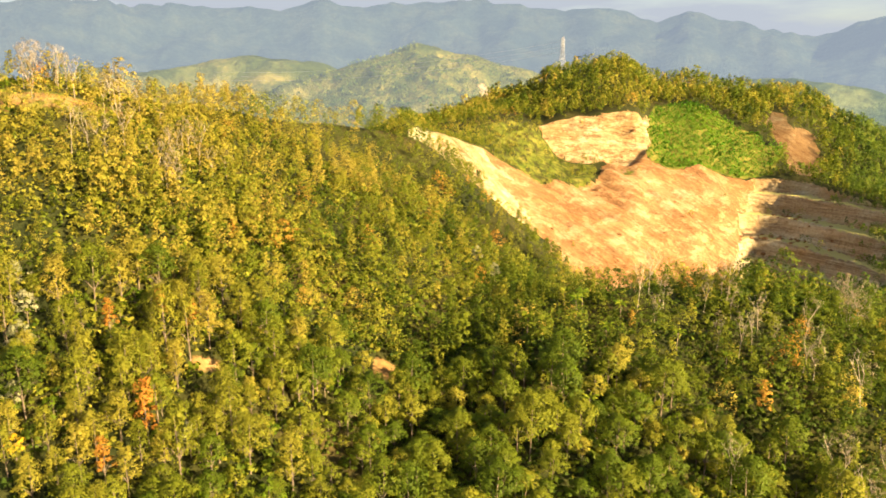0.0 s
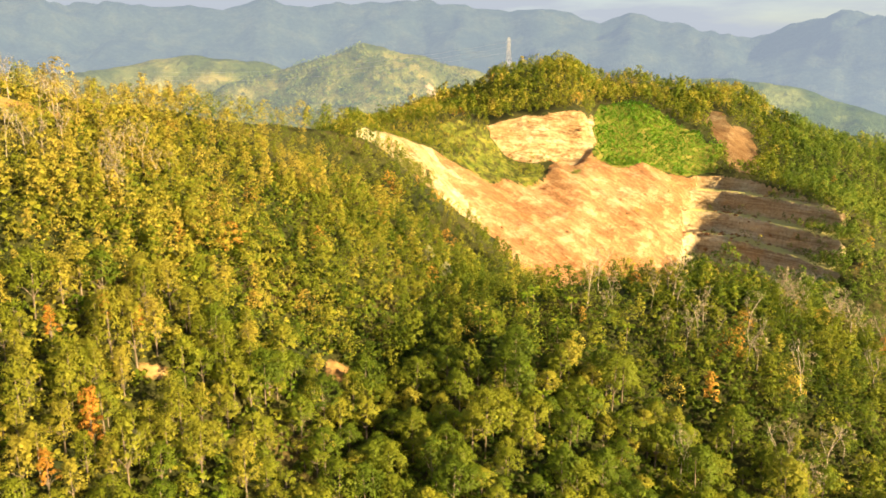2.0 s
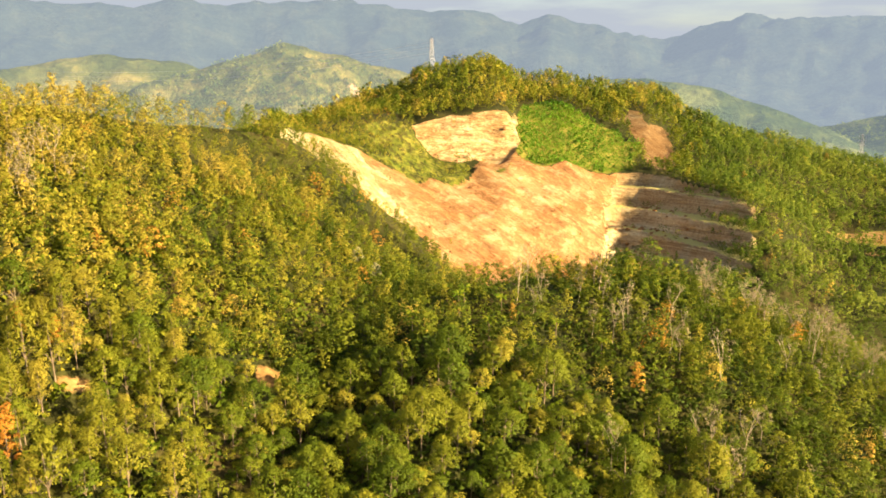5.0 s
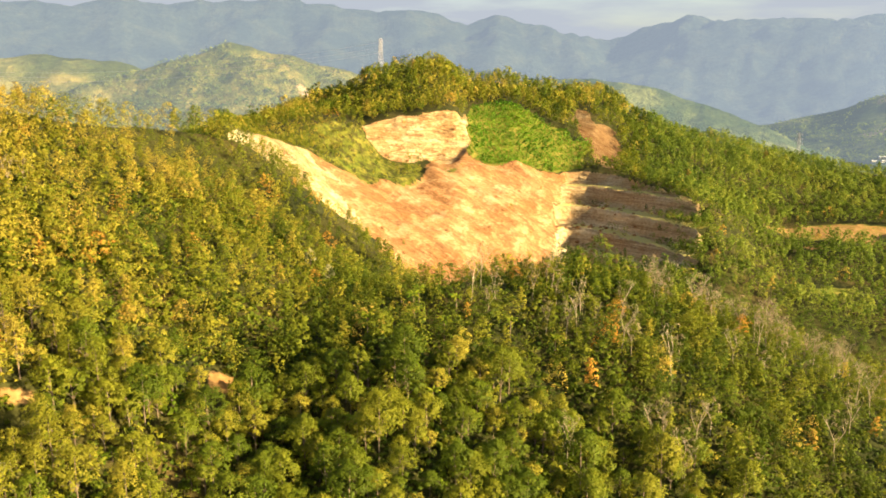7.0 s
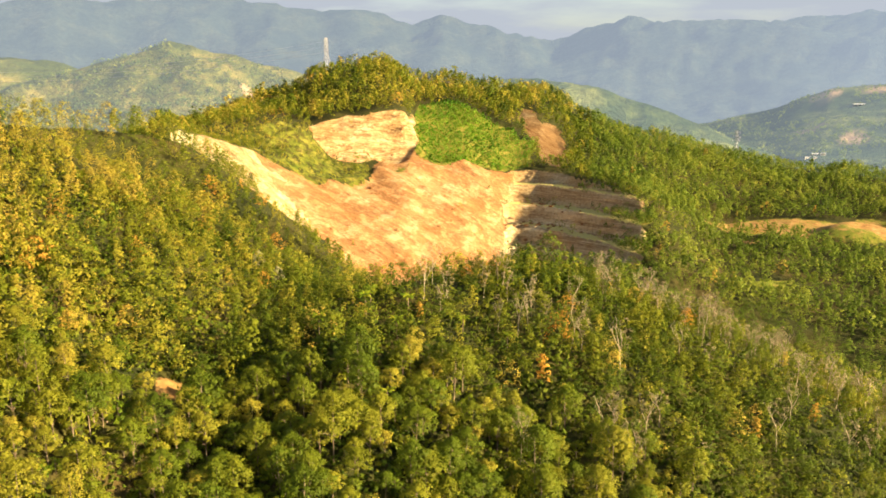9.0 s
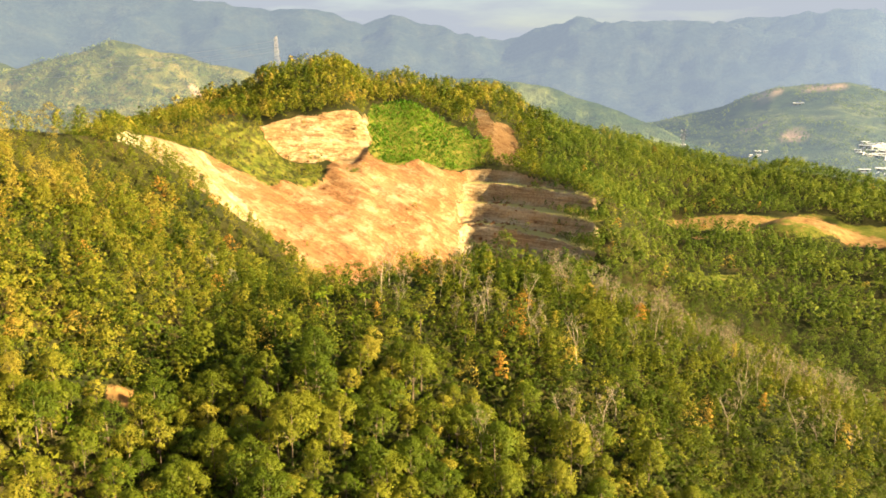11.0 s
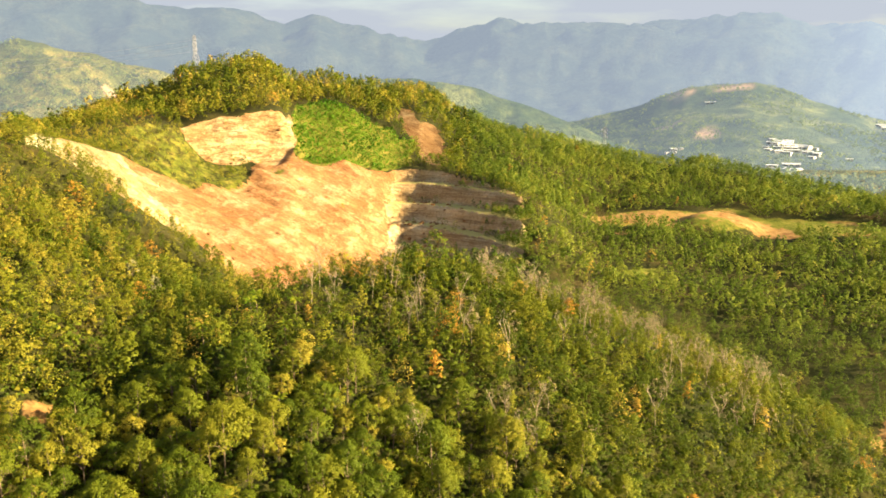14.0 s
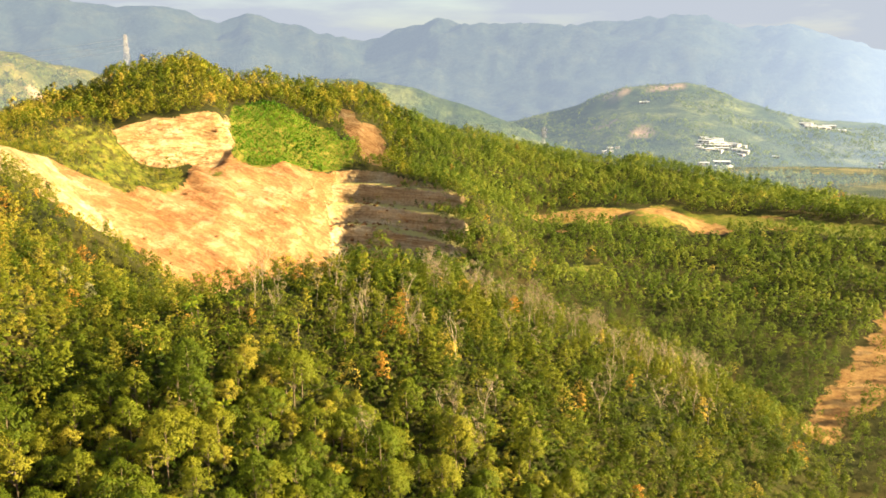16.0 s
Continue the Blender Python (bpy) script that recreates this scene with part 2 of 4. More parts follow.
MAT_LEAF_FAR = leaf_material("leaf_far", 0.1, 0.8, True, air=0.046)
# valley leaves: greener, and brightened in colour in place of the hazy light
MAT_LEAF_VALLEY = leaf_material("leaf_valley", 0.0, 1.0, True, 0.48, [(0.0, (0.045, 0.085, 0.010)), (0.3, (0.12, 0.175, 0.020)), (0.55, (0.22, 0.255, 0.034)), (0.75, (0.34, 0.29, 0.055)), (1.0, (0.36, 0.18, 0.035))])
MAT_LEAF_FOREST = leaf_material("leaf_forest", 0.0, 1.0, True)
MAT_STEEL = material("galvanised_steel", lambda n, l: principled(n, l, ramp(n, l, noise_of(n, l, 1.5, 4), [(0.3, (0.36, 0.37, 0.38)), (0.7, (0.50, 0.50, 0.49))]), 0.5, metal=0.4))
MAT_WALL = material("white_wall", lambda n, l: principled(n, l, ramp(n, l, noise_of(n, l, 0.3, 4), [(0.3, (0.40, 0.41, 0.41)), (0.7, (0.55, 0.55, 0.54))]), 0.8))
MAT_ROOF = material("sheet_roof", lambda n, l: principled(n, l, ramp(n, l, noise_of(n, l, 0.2, 4), [(0.3, (0.35, 0.42, 0.48)), (0.7, (0.55, 0.58, 0.60))]), 0.6))
# ---- the lie of the land ----
def lattice(ix, iy, seed):
    n = np.sin(ix * 127.1 + iy * 311.7 + seed * 74.7) * 43758.5453
    return n - np.floor(n)


def value_noise(x, y, size, seed=0):
    """Smooth noise from -1 to 1 with features of that size in metres."""
    u, v = np.asarray(x) / size, np.asarray(y) / size
    iu, iv = np.floor(u), np.floor(v)
    fu, fv = u - iu, v - iv
    fu, fv = fu * fu * (3 - 2 * fu), fv * fv * (3 - 2 * fv)
    a, b = lattice(iu, iv, seed), lattice(iu + 1, iv, seed)
    c, d = lattice(iu, iv + 1, seed), lattice(iu + 1, iv + 1, seed)
    return 2 * (a + (b - a) * fu + (c - a) * fv + (a - b - c + d) * fu * fv) - 1


def fbm(x, y, size, seed=0, octaves=4):
    return sum(value_noise(x, y, size / 2 ** k, seed + 17 * k) / 2 ** k for k in range(octaves))


def smooth(a, b, x):
    t = np.clip((x - a) / (b - a), 0, 1)
    return t * t * (3 - 2 * t)


def along(x, y, nodes):
    """Distance from a line of nodes (x, y, value), the value at the nearest place, and the side (+1: left of its way)."""
    best = np.full(np.shape(x), 1e9)
    value, side = np.zeros(np.shape(x)), np.ones(np.shape(x))
    for (x0, y0, z0), (x1, y1, z1) in zip(nodes, nodes[1:]):
        dx, dy = x1 - x0, y1 - y0
        s = np.clip(((x - x0) * dx + (y - y0) * dy) / (dx * dx + dy * dy), 0, 1)
        d = np.hypot(x - x0 - s * dx, y - y0 - s * dy)
        near = d < best
        best = np.where(near, d, best)
        value = np.where(near, z0 + s * (z1 - z0), value)
        side = np.where(near, np.where(dx * (y - y0) - dy * (x - x0) > 0, 1.0, -1.0), side)
    return best, value, side


def ridge(x, y, nodes, left, right, crown):
    """A ridge along nodes (x, y, crest height) that falls off with one slope on each side and a rounded crest."""
    d, z, side = along(x, y, nodes)
    d = np.sqrt(d * d + crown * crown) - crown
    return z - d * np.where(side > 0, left, right)


MAIN = [(-420, 190, 172), (-230, 215, 157), (-128, 238, 144), (-88, 290, 136)]
MAIN_EAST = [(-88, 290, 136), (-54, 340, 132), (-28, 357, 127), (-17, 359, 121)]
FLANK_EAST = [(-17, 359, 119), (-11, 352, 112), (2, 345, 101), (12, 336, 91), (25, 327, 86), (31, 318, 82), (38, 310, 74), (42, 303, 68), (47, 294, 60), (52, 276, 54)]
FLANK = [(-128, 238, 138), (-96, 200, 108), (-81, 172, 97), (-62, 135, 76), (-60, 90, 50), (-60, 30, 30)]
SPUR = [(20, 276, 56), (38, 246, 64), (58, 222, 83), (118, 220, 75), (152, 203, 61), (178, 180, 52), (212, 164, 29), (262, 150, 8)]
APRON = [(36, 228, 76), (24, 185, 79), (15, 148, 62), (6, 95, 32), (0, 20, 12)]
APRON_EAST = [(100, 222, 77), (96, 184, 68), (84, 130, 32), (80, 60, 5)]

# lines along the quarry hill and the valley's far side: degrees clockwise from +y, distance from the origin, height
FOOT = [(-40, 400, 20), (-8, 385, 60), (-2.8, 380, 98), (-0.6, 378, 93), (2, 372, 84), (4.3, 368, 76), (6.1, 362, 66), (7.9, 360, 58), (9.8, 362, 50), (12.4, 375, 46), (15, 392, 42), (18.3, 420, 38),
        (21.6, 452, 34), (23.5, 470, 32), (26.1, 458, 34), (29, 436, 38), (31.2, 420, 42), (33.5, 408, 44), (35.3, 408, 44), (39.4, 405, 34), (43.8, 400, 28), (50, 395, 22), (60, 380, 20)]
CREST = [(-40, 430, 30), (-8, 430, 90), (-2.8, 436, 122), (-0.6, 440, 116), (1.1, 444, 112), (2.9, 448, 106), (4.2, 452, 99), (6, 456, 91), (7.7, 462, 88), (9.5, 468, 85), (11.6, 478, 85), (12.8, 490, 89),
         (14.9, 505, 93), (17.8, 514, 87), (19.3, 524, 90), (20.5, 528, 86), (21.7, 530, 80), (22.9, 542, 80), (24.9, 545, 81), (26.5, 535, 81), (28.3, 520, 79), (29.8, 508, 77), (31.3, 492, 76), (33, 475, 72),
         (35.2, 490, 61), (37, 520, 49), (39.1, 560, 40), (43.4, 565, 41), (48.7, 580, 34), (53.2, 590, 37), (60, 590, 38)]
LEDGE = [(-40, 450, 35), (-8, 445, 95), (-2.8, 442, 123), (0.7, 452, 113), (2.9, 466, 108), (5.1, 484, 107), (6.6, 498, 111), (7.7, 510, 108), (8.6, 511, 98), (9.6, 511, 92), (11.5, 514, 91), (13.6, 517, 93), (14.6, 519, 95), (15.3, 522, 101),
         (16.9, 522, 91), (19.3, 530, 90), (21.7, 540, 83), (23.2, 548, 82), (25.4, 560, 85), (28.3, 565, 80), (31.3, 560, 73), (32.9, 550, 67), (36.9, 570, 47), (39.1, 590, 40), (43.3, 600, 43), (48.5, 620, 41),
         (53.1, 620, 39), (60, 620, 39)]
BROW = [(-40, 480, 45), (-8, 465, 100), (-2.8, 458, 126), (-1, 470, 119), (2.9, 490, 119), (5, 500, 120), (6.8, 508, 115), (7.5, 518, 113), (8.2, 520, 116), (9.3, 522, 119), (10.6, 524, 119), (11.4, 526, 122), (12.6, 528, 125), (13.7, 530, 126), (14.5, 533, 124), (15.0, 540, 119), (15.4, 560, 118),
        (15.8, 600, 127), (17.8, 612, 128), (19.8, 605, 122), (21.4, 600, 113), (23.3, 600, 107), (25.1, 610, 108), (26.9, 630, 99), (28.7, 640, 90), (32, 650, 82), (36.8, 660, 65), (41.1, 660, 53), (45.3, 660, 48),
        (49.2, 660, 45), (60, 650, 44)]
CROWN = [(-40, 640, 60), (-12, 600, 92), (-1.5, 600, 106), (0.7, 660, 109), (2.8, 690, 122), (5, 700, 130), (6.7, 680, 137), (7.5, 660, 145), (9.1, 655, 152), (11.6, 680, 160), (13.6, 690, 158), (15.3, 700, 150),
         (17.2, 710, 145), (20.4, 715, 138), (23, 725, 133), (25.5, 735, 132), (26.6, 745, 126), (27.7, 750, 113), (29.1, 760, 106), (31.9, 780, 92), (35.4, 800, 79), (37.9, 800, 73), (41.2, 790, 63), (44.8, 780, 60),
         (47.8, 770, 61), (50.4, 760, 55), (55.5, 740, 47), (60, 730, 40), (66, 720, 39)]


def degrees_of(x, y):
    return np.degrees(np.arctan2(x, y))


def on_line(az, nodes):
    """Distance and height of one of those lines."""
    a = [n[0] for n in nodes]
    return np.interp(az, a, [n[1] for n in nodes]), np.interp(az, a, [n[2] for n in nodes])


def share(x, y, low, high):
    """0 on the lower line, 1 on the higher one, beyond them below 0 and above 1."""
    az = degrees_of(x, y)
    r0, r1 = on_line(az, low)[0], on_line(az, high)[0]
    return (np.hypot(x, y) - r0) / np.maximum(r1 - r0, 1.0)


def bench_part(x, y):
    """1 on the benched wall, which meets the lit face along a ragged line."""
    az = degrees_of(x, y) + 0.6 * value_noise(x, y, 26, 23) + 0.4 * value_noise(x, y, 8, 24)
    return smooth(22.3, 22.9, az - 1.3 * (share(x, y, FOOT, CREST) - 0.5)) * smooth(34.6, 33.6, az + 1.3 * value_noise(x, y, 17, 36))


def quarry_hill(x, y):
    """The hill with the quarry cut into it, and the slope of the valley beyond."""
    az, r = degrees_of(x, y), np.hypot(x, y)
    lines = [on_line(az, n) for n in (FOOT, CREST, LEDGE, BROW, CROWN)]
    r0, z0 = lines[0]
    rc, zc = lines[-1]
    lines = [(r0 - 170, z0 - 20)] + lines + [(rc + 70, zc - 22), (rc + 400, np.minimum(zc - 110, -20)), (rc + 1600, np.full(np.shape(r), -60.0))]
    z = lines[0][1] - np.maximum(lines[0][0] - r, 0) * 0.5
    for (ra, za), (rb, zb) in zip(lines, lines[1:]):
        rb = np.maximum(rb, ra + 2)
        s = np.clip((r - ra) / (rb - ra), 0, 1)
        z = np.where(r > ra, za + s * (zb - za), z)
    # the benches: level treads between steep risers
    s = share(x, y, FOOT, CREST)
    lift = 11.5
    step = (z - 4 + 1.2 * value_noise(x, y, 30, 14)) / lift
    tread = lift * (np.floor(step) + smooth(0.60, 0.94, step - np.floor(step))) + 4
    z = z + (tread - z) * bench_part(x, y) * smooth(-0.2, 0, s) * smooth(1.02, 0.97, s)
    # the cliff breaks into three beds
    k = share(x, y, LEDGE, BROW)
    on = smooth(7.0, 8.0, az) * smooth(15.4, 14.8, az) * smooth(-0.3, 0, k) * smooth(1.2, 1, k)
    bed = (z + 1.5 * value_noise(x, y, 22, 27)) / 9.5
    z = z + (9.5 * (np.floor(bed) + smooth(0.35, 0.75, bed - np.floor(bed))) - z) * 0.8 * on
    return np.where((az > -60) & (az < 90) & (y > -50), z, -60.0)


def near_hills(x, y):
    parts = [ridge(x, y, MAIN, 0.85, 0.63, 13), ridge(x, y, MAIN_EAST, 0.9, 0.95, 10), ridge(x, y, FLANK_EAST, 1.1, 0.6, 6), ridge(x, y, FLANK, 0.6, 0.6, 14), ridge(x, y, SPUR, 0.62, 0.62, 12),
             ridge(x, y, APRON, 0.65, 0.6, 14), ridge(x, y, APRON_EAST, 0.45, 0.5, 25)]
    far = smooth(900, 2200, np.hypot(x, y))
    parts.append(1.5 + 0.010 * (np.clip(y, 0, 700) - 250) - 42 * far + np.zeros(np.shape(x)))
    top = np.maximum.reduce(parts)
    soft = 5.0
    return top + soft * np.log(sum(np.exp((p - top) / soft) for p in parts)) - 1.5


def height(x, y):
    x, y = np.asarray(x, float), np.asarray(y, float)
    a = near_hills(x, y) + fbm(x, y, 60, 3, 4) * 2.6 * smooth(900, 500, np.hypot(x, y))
    s = share(x, y, FOOT, CREST)
    b = quarry_hill(x, y) + fbm(x, y, 60, 33, 4) * 2.2 * smooth(1.0, 1.4, s) * smooth(1100, 900, np.hypot(x, y))
    soft = 2.0
    return np.maximum(a, b) + soft * np.log1p(np.exp(-np.clip(np.abs(a - b) / soft, 0, 30)))


def heights(x, y):
    return float(height(np.array([float(x)]), np.array([float(y)]))[0])


# ---- meshes ----
def mesh_of(name, verts, faces, mats, smooth_shade=False, **attributes):
    me = bpy.data.meshes.new(name)
    verts, faces = np.asarray(verts, np.float32), np.asarray(faces, np.int32)
    me.vertices.add(len(verts))
    me.vertices.foreach_set("co", verts.ravel())
    k = faces.shape[1]
    me.loops.add(faces.size)
    me.loops.foreach_set("vertex_index", faces.ravel())
    me.polygons.add(len(faces))
    me.polygons.foreach_set("loop_start", np.arange(0, faces.size, k, dtype=np.int32))
    me.polygons.foreach_set("use_smooth", np.full(len(faces), smooth_shade))
    for m in mats if isinstance(mats, (list, tuple)) else [mats]:
        me.materials.append(m)
    for key, values in attributes.items():
        me.attributes.new(key, "FLOAT", "POINT").data.foreach_set("value", np.asarray(values, np.float32))
    me.update(calc_edges=True)
    me.validate()
    return me


def part(name, mesh, parent, label=""):
    ob = new(name, mesh)
    ob.parent = parent
    return tagged(ob, label)


def steps(*stretches):
    out = [np.arange(a, b, s) for a, b, s in stretches]
    return np.concatenate(out)


def growing(a, b, s0, factor):
    out = [a]
    while abs(out[-1] - a) < abs(b - a):
        out.append(out[-1] + math.copysign(s0, b - a))
        s0 *= factor
    return np.array(out)


# ---- where what grows ----
def behind(x, y):
    """1 where the quarry hill lies above the near hills."""
    return smooth(-1.0, 1.5, quarry_hill(x, y) - near_hills(x, y) - 2.6 * fbm(x, y, 60, 3, 4) - 1.0 + 1.5 * value_noise(x, y, 9, 6))


def rag(x, y):
    return 0.9 * value_noise(x, y, 16, 7) + 0.45 * value_noise(x, y, 6, 17)


def green_patch(x, y):
    az, k = degrees_of(x, y) + 0.35 * rag(x, y), share(x, y, LEDGE, BROW) + 0.07 * rag(x, y)
    tip = smooth(24.7, 24.3, az) * smooth(0.75, 0.65, k - 0.3 * smooth(23.6, 22.6, az))
    return smooth(15.2, 15.6, az) * tip * smooth(-0.12, 0.0, k) * smooth(1.03, 0.97, k)


def scar(x, y):
    """A bare slip beside the green slope: pale at its head, brown below."""
    az, r = degrees_of(x, y) + 0.25 * rag(x, y), np.hypot(x, y)
    head = np.hypot((az - 24.1 - 0.012 * (640 - r)) / 0.8, (r - 625) / 32)
    tail = np.hypot((az - 26.0) / 1.35, (r - 595) / 40)
    return smooth(1.15, 0.85, np.minimum(head, tail) + 0.2 * value_noise(x, y, 9, 4))


def cliff_part(x, y):
    az, k = degrees_of(x, y) + 0.5 * rag(x, y), share(x, y, LEDGE, BROW) + 0.2 * rag(x, y)
    return smooth(7.3, 7.7, az) * smooth(15.9, 15.5, az) * smooth(-0.35, -0.2, k) * smooth(1.35, 1.15, k)


def face_part(x, y):
    az, s, u = degrees_of(x, y), share(x, y, FOOT, CREST) + 0.035 * rag(x, y), share(x, y, CREST, LEDGE) + 0.12 * rag(x, y)
    lit = smooth(-2.6, -1.9, az + 0.8 * rag(x, y)) * smooth(23.8, 23.4, az) * smooth(1.03, 0.98, s)
    under = smooth(11.6, 12.6, az + 0.5 * rag(x, y)) * smooth(22.6, 22.0, az) * smooth(1.05, 0.9, u)
    return np.maximum(lit, under) * smooth(-0.6, -0.4, s)


def wall_part(x, y):
    s = share(x, y, FOOT, CREST) + 0.02 * rag(x, y)
    return bench_part(x, y) * smooth(-0.12, -0.02, s) * smooth(1.04, 1.0, s)


def benches(x, y):
    """1 on the level treads of the benched wall."""
    slope = np.hypot(quarry_hill(x + 1.0, y) - quarry_hill(x - 1.0, y), quarry_hill(x, y + 1.0) - quarry_hill(x, y - 1.0)) / 2
    return wall_part(x, y) * smooth(0.55, 0.25, slope) * smooth(-0.9, -0.5, value_noise(x, y, 22, 33) + 0.10 * (degrees_of(x, y) - 27))


def quarry_mask(x, y):
    rock = np.maximum.reduce([face_part(x, y), cliff_part(x, y), wall_part(x, y) * smooth(34, 32, degrees_of(x, y) + rag(x, y))])
    return rock * behind(x, y) * smooth(0.6, 0.4, green_patch(x, y))


def clearing(x, y):
    """A band of open ground on the valley's far side."""
    az, r = degrees_of(x, y), np.hypot(x, y)
    mid, wide = np.interp(az, [37, 39, 43, 47, 53, 58, 66], [556, 572, 580, 596, 606, 604, 600]), np.interp(az, [37, 39, 44, 48, 54, 60, 66], [2, 17, 22, 26, 24, 20, 18])
    return smooth(1.15, 0.85, np.abs(r - mid) / wide + 0.45 * value_noise(x, y, 26, 8) + 0.15 * value_noise(x, y, 8, 38)) * smooth(36.5, 37.5, az)


def mound(x, y):
    return smooth(1.0, 0.25, np.hypot((x - 428) / 42, (y - 388) / 34) + 0.06 * value_noise(x, y, 14, 18))


def slip(x, y):
    """The eroded flank of the mound."""
    return smooth(1.15, 0.85, np.hypot((x - 448 - 0.3 * (388 - y)) / 20, (y - 378) / 34) + 0.25 * value_noise(x, y, 10, 28))


def soil_place(x, y):
    """Bare orange earth: a cut by the valley track, and two small spots under the trees."""
    far_off, wide, _ = along(x, y, [(258, 149, 6), (285, 156, 9), (320, 161, 12), (352, 168, 15), (400, 188, 9)])
    d = far_off / wide
    far = np.hypot((x - 349) / 9, (y - 402) / 5)
    e = np.minimum(np.hypot((x + 16.5) / 3.4, (y - 190) / 4.5), np.hypot((x + 53.5) / 3.0, (y - 160) / 2.6))
    notch = np.hypot((x - 383) / 5, (y - 440) / 9)
    rough = 0.35 * value_noise(x, y, 12, 2) + 0.15 * value_noise(x, y, 4, 12)
    return np.maximum.reduce([0.78 * smooth(1.15, 0.85, d + 1.2 * rough), 0.56 * smooth(1.15, 0.85, far + rough), 0.7 * smooth(1.15, 0.85, notch + rough), smooth(1.3, 0.8, e)])


def bare_earth(x, y):
    gap = np.minimum(np.hypot((x + 16) / 4.5, (y - 184) / 10), np.hypot((x + 52) / 3.5, (y - 156) / 6))
    return np.maximum(soil_place(x, y), smooth(1.2, 0.9, gap))


def ridge_meadow(x, y):
    d, wide, _ = along(x, y, [(-165, 210, 4), (-132, 224, 6), (-117, 231, 5.5), (-101, 247, 3)])
    return smooth(1.2, 0.8, d / wide + 0.2 * value_noise(x, y, 9, 3))


def shelf(x, y):
    """Weedy strip between the face and the cliff, and the scrubby brink of the scree."""
    az, u = degrees_of(x, y) + 0.4 * rag(x, y), share(x, y, CREST, LEDGE) + 0.2 * rag(x, y)
    strip = smooth(5.2, 6.0, az) * smooth(12.4, 11.4, az) * smooth(-0.12, 0.02, u) * smooth(1.05, 0.9, u)
    brink = smooth(-2.6, -2.0, az) * smooth(6.5, 5.5, az) * smooth(0.0, 0.1, u) * smooth(0.5, 0.3, u) * smooth(-0.1, 0.3, value_noise(x, y, 12, 19))
    tail = smooth(12.0, 12.8, az) * smooth(15.0, 14.2, az) * smooth(0.86, 0.9, share(x, y, FOOT, CREST)) * smooth(1.0, 0.95, share(x, y, FOOT, CREST)) * smooth(0.0, 0.4, value_noise(x, y, 9, 29))
    return np.maximum.reduce([strip, brink, tail])


def shoulder(x, y):
    """1 on the low scrub between the scree, the cliff and the saddle."""
    az = degrees_of(x, y)
    return smooth(-3.5, -2, az) * smooth(8.5, 7, az) * smooth(0.9, 1.0, share(x, y, FOOT, CREST)) * smooth(1.5, 1.1, share(x, y, LEDGE, BROW))


def low_growth(x, y):
    """Height of the trees, as a share of the usual: lower on the quarry's shoulder and on the spur's eastern slope."""
    east = smooth(0.50, 0.64, x / np.maximum(y, 1)) * smooth(300, 260, y) * smooth(60, 90, x)
    d, _, side = along(x, y, SPUR)
    east = east * smooth(14, 6, np.where(side > 0, d, 0))
    return (1 - 0.5 * shoulder(x, y)) * (1 - 0.12 * east)


def glade(x, y):
    """Grassy gaps in the valley scrub."""
    az, r = degrees_of(x, y), np.hypot(x, y)
    return smooth(330, 360, r) * smooth(34, 36, az) * smooth(600, 570, r) * smooth(420, 450, r) * smooth(0.62, 0.8, value_noise(x, y, 30, 62) + 0.5 * value_noise(x, y, 11, 63))


def open_ground(x, y):
    """0 under trees, 1 where no tree stands."""
    return np.maximum.reduce([quarry_mask(x, y), green_patch(x, y), scar(x, y), clearing(x, y), mound(x, y), slip(x, y), slip(1.04 * x, 1.04 * y), bare_earth(x, y), ridge_meadow(x, y), glade(x, y), 0.9 * shelf(x, y)])


def rock_kind(x, y, z):
    """0 the orange face, 1 the pale scree, 2 the cliff, 3 the benched wall."""
    az, s = degrees_of(x, y), share(x, y, FOOT, CREST)
    scree = az < 3.2 + 5.5 * (1 - s) + 1.2 * value_noise(x, y, 14, 51)
    return np.where(bench_part(x, y) * (share(x, y, FOOT, CREST) < 1.05) > 0.5, 3, np.where((cliff_part(x, y) > 0.5) & (share(x, y, CREST, LEDGE) > 0.75), 2, np.where(scree, 1, 0)))


def surface(x, y):
    z = height(x, y) + 11 * mound(x, y)
    q = quarry_mask(x, y)
    steep = q * (1 - 0.75 * bench_part(x, y))
    ribs = value_noise(0.8 * x + 0.6 * y, 0.22 * (0.8 * y - 0.6 * x), 9, 21)
    blocks = value_noise(0.5 * x + y, z * 1.4, 10, 25)
    beds = value_noise(0.9 * (z + 0.55 * x), 0.12 * (x - 0.55 * z), 6, 26) * smooth(2, 9, degrees_of(x, y))
    return z + steep * (1.7 * ribs + 1.5 * fbm(x, y, 30, 22, 5) + 1.8 * blocks + 1.8 * beds) + q * 0.5 * value_noise(x, y, 4.5, 31) - 1.5 * slip(x, y) * np.abs(value_noise(x + 0.6 * y, 0.2 * y, 6, 39))


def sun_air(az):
    """Strength of the haze glow put into the far hills' emission: brighter towards the sun."""
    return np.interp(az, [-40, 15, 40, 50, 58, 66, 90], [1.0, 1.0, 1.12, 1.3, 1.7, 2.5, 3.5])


# ---- ground ----
gx = np.concatenate([growing(-420, -5200, 30, 1.25)[::-1][:-1], steps((-420, -40, 5), (-40, 200, 2), (200, 380, 1.6), (380, 1000, 6)), growing(1000, 5200, 25, 1.2)])
gy = np.concatenate([growing(60, -5200, 20, 1.35)[::-1][:-1], steps((60, 330, 4), (330, 430, 2), (430, 484, 1.5), (484, 524, 0.8), (524, 620, 1.6), (620, 700, 3), (700, 900, 7)), growing(900, 5200, 25, 1.2)])
GX, GY = np.meshgrid(gx, gy)
GZ = surface(GX, GY)
nx, ny = len(gx), len(gy)
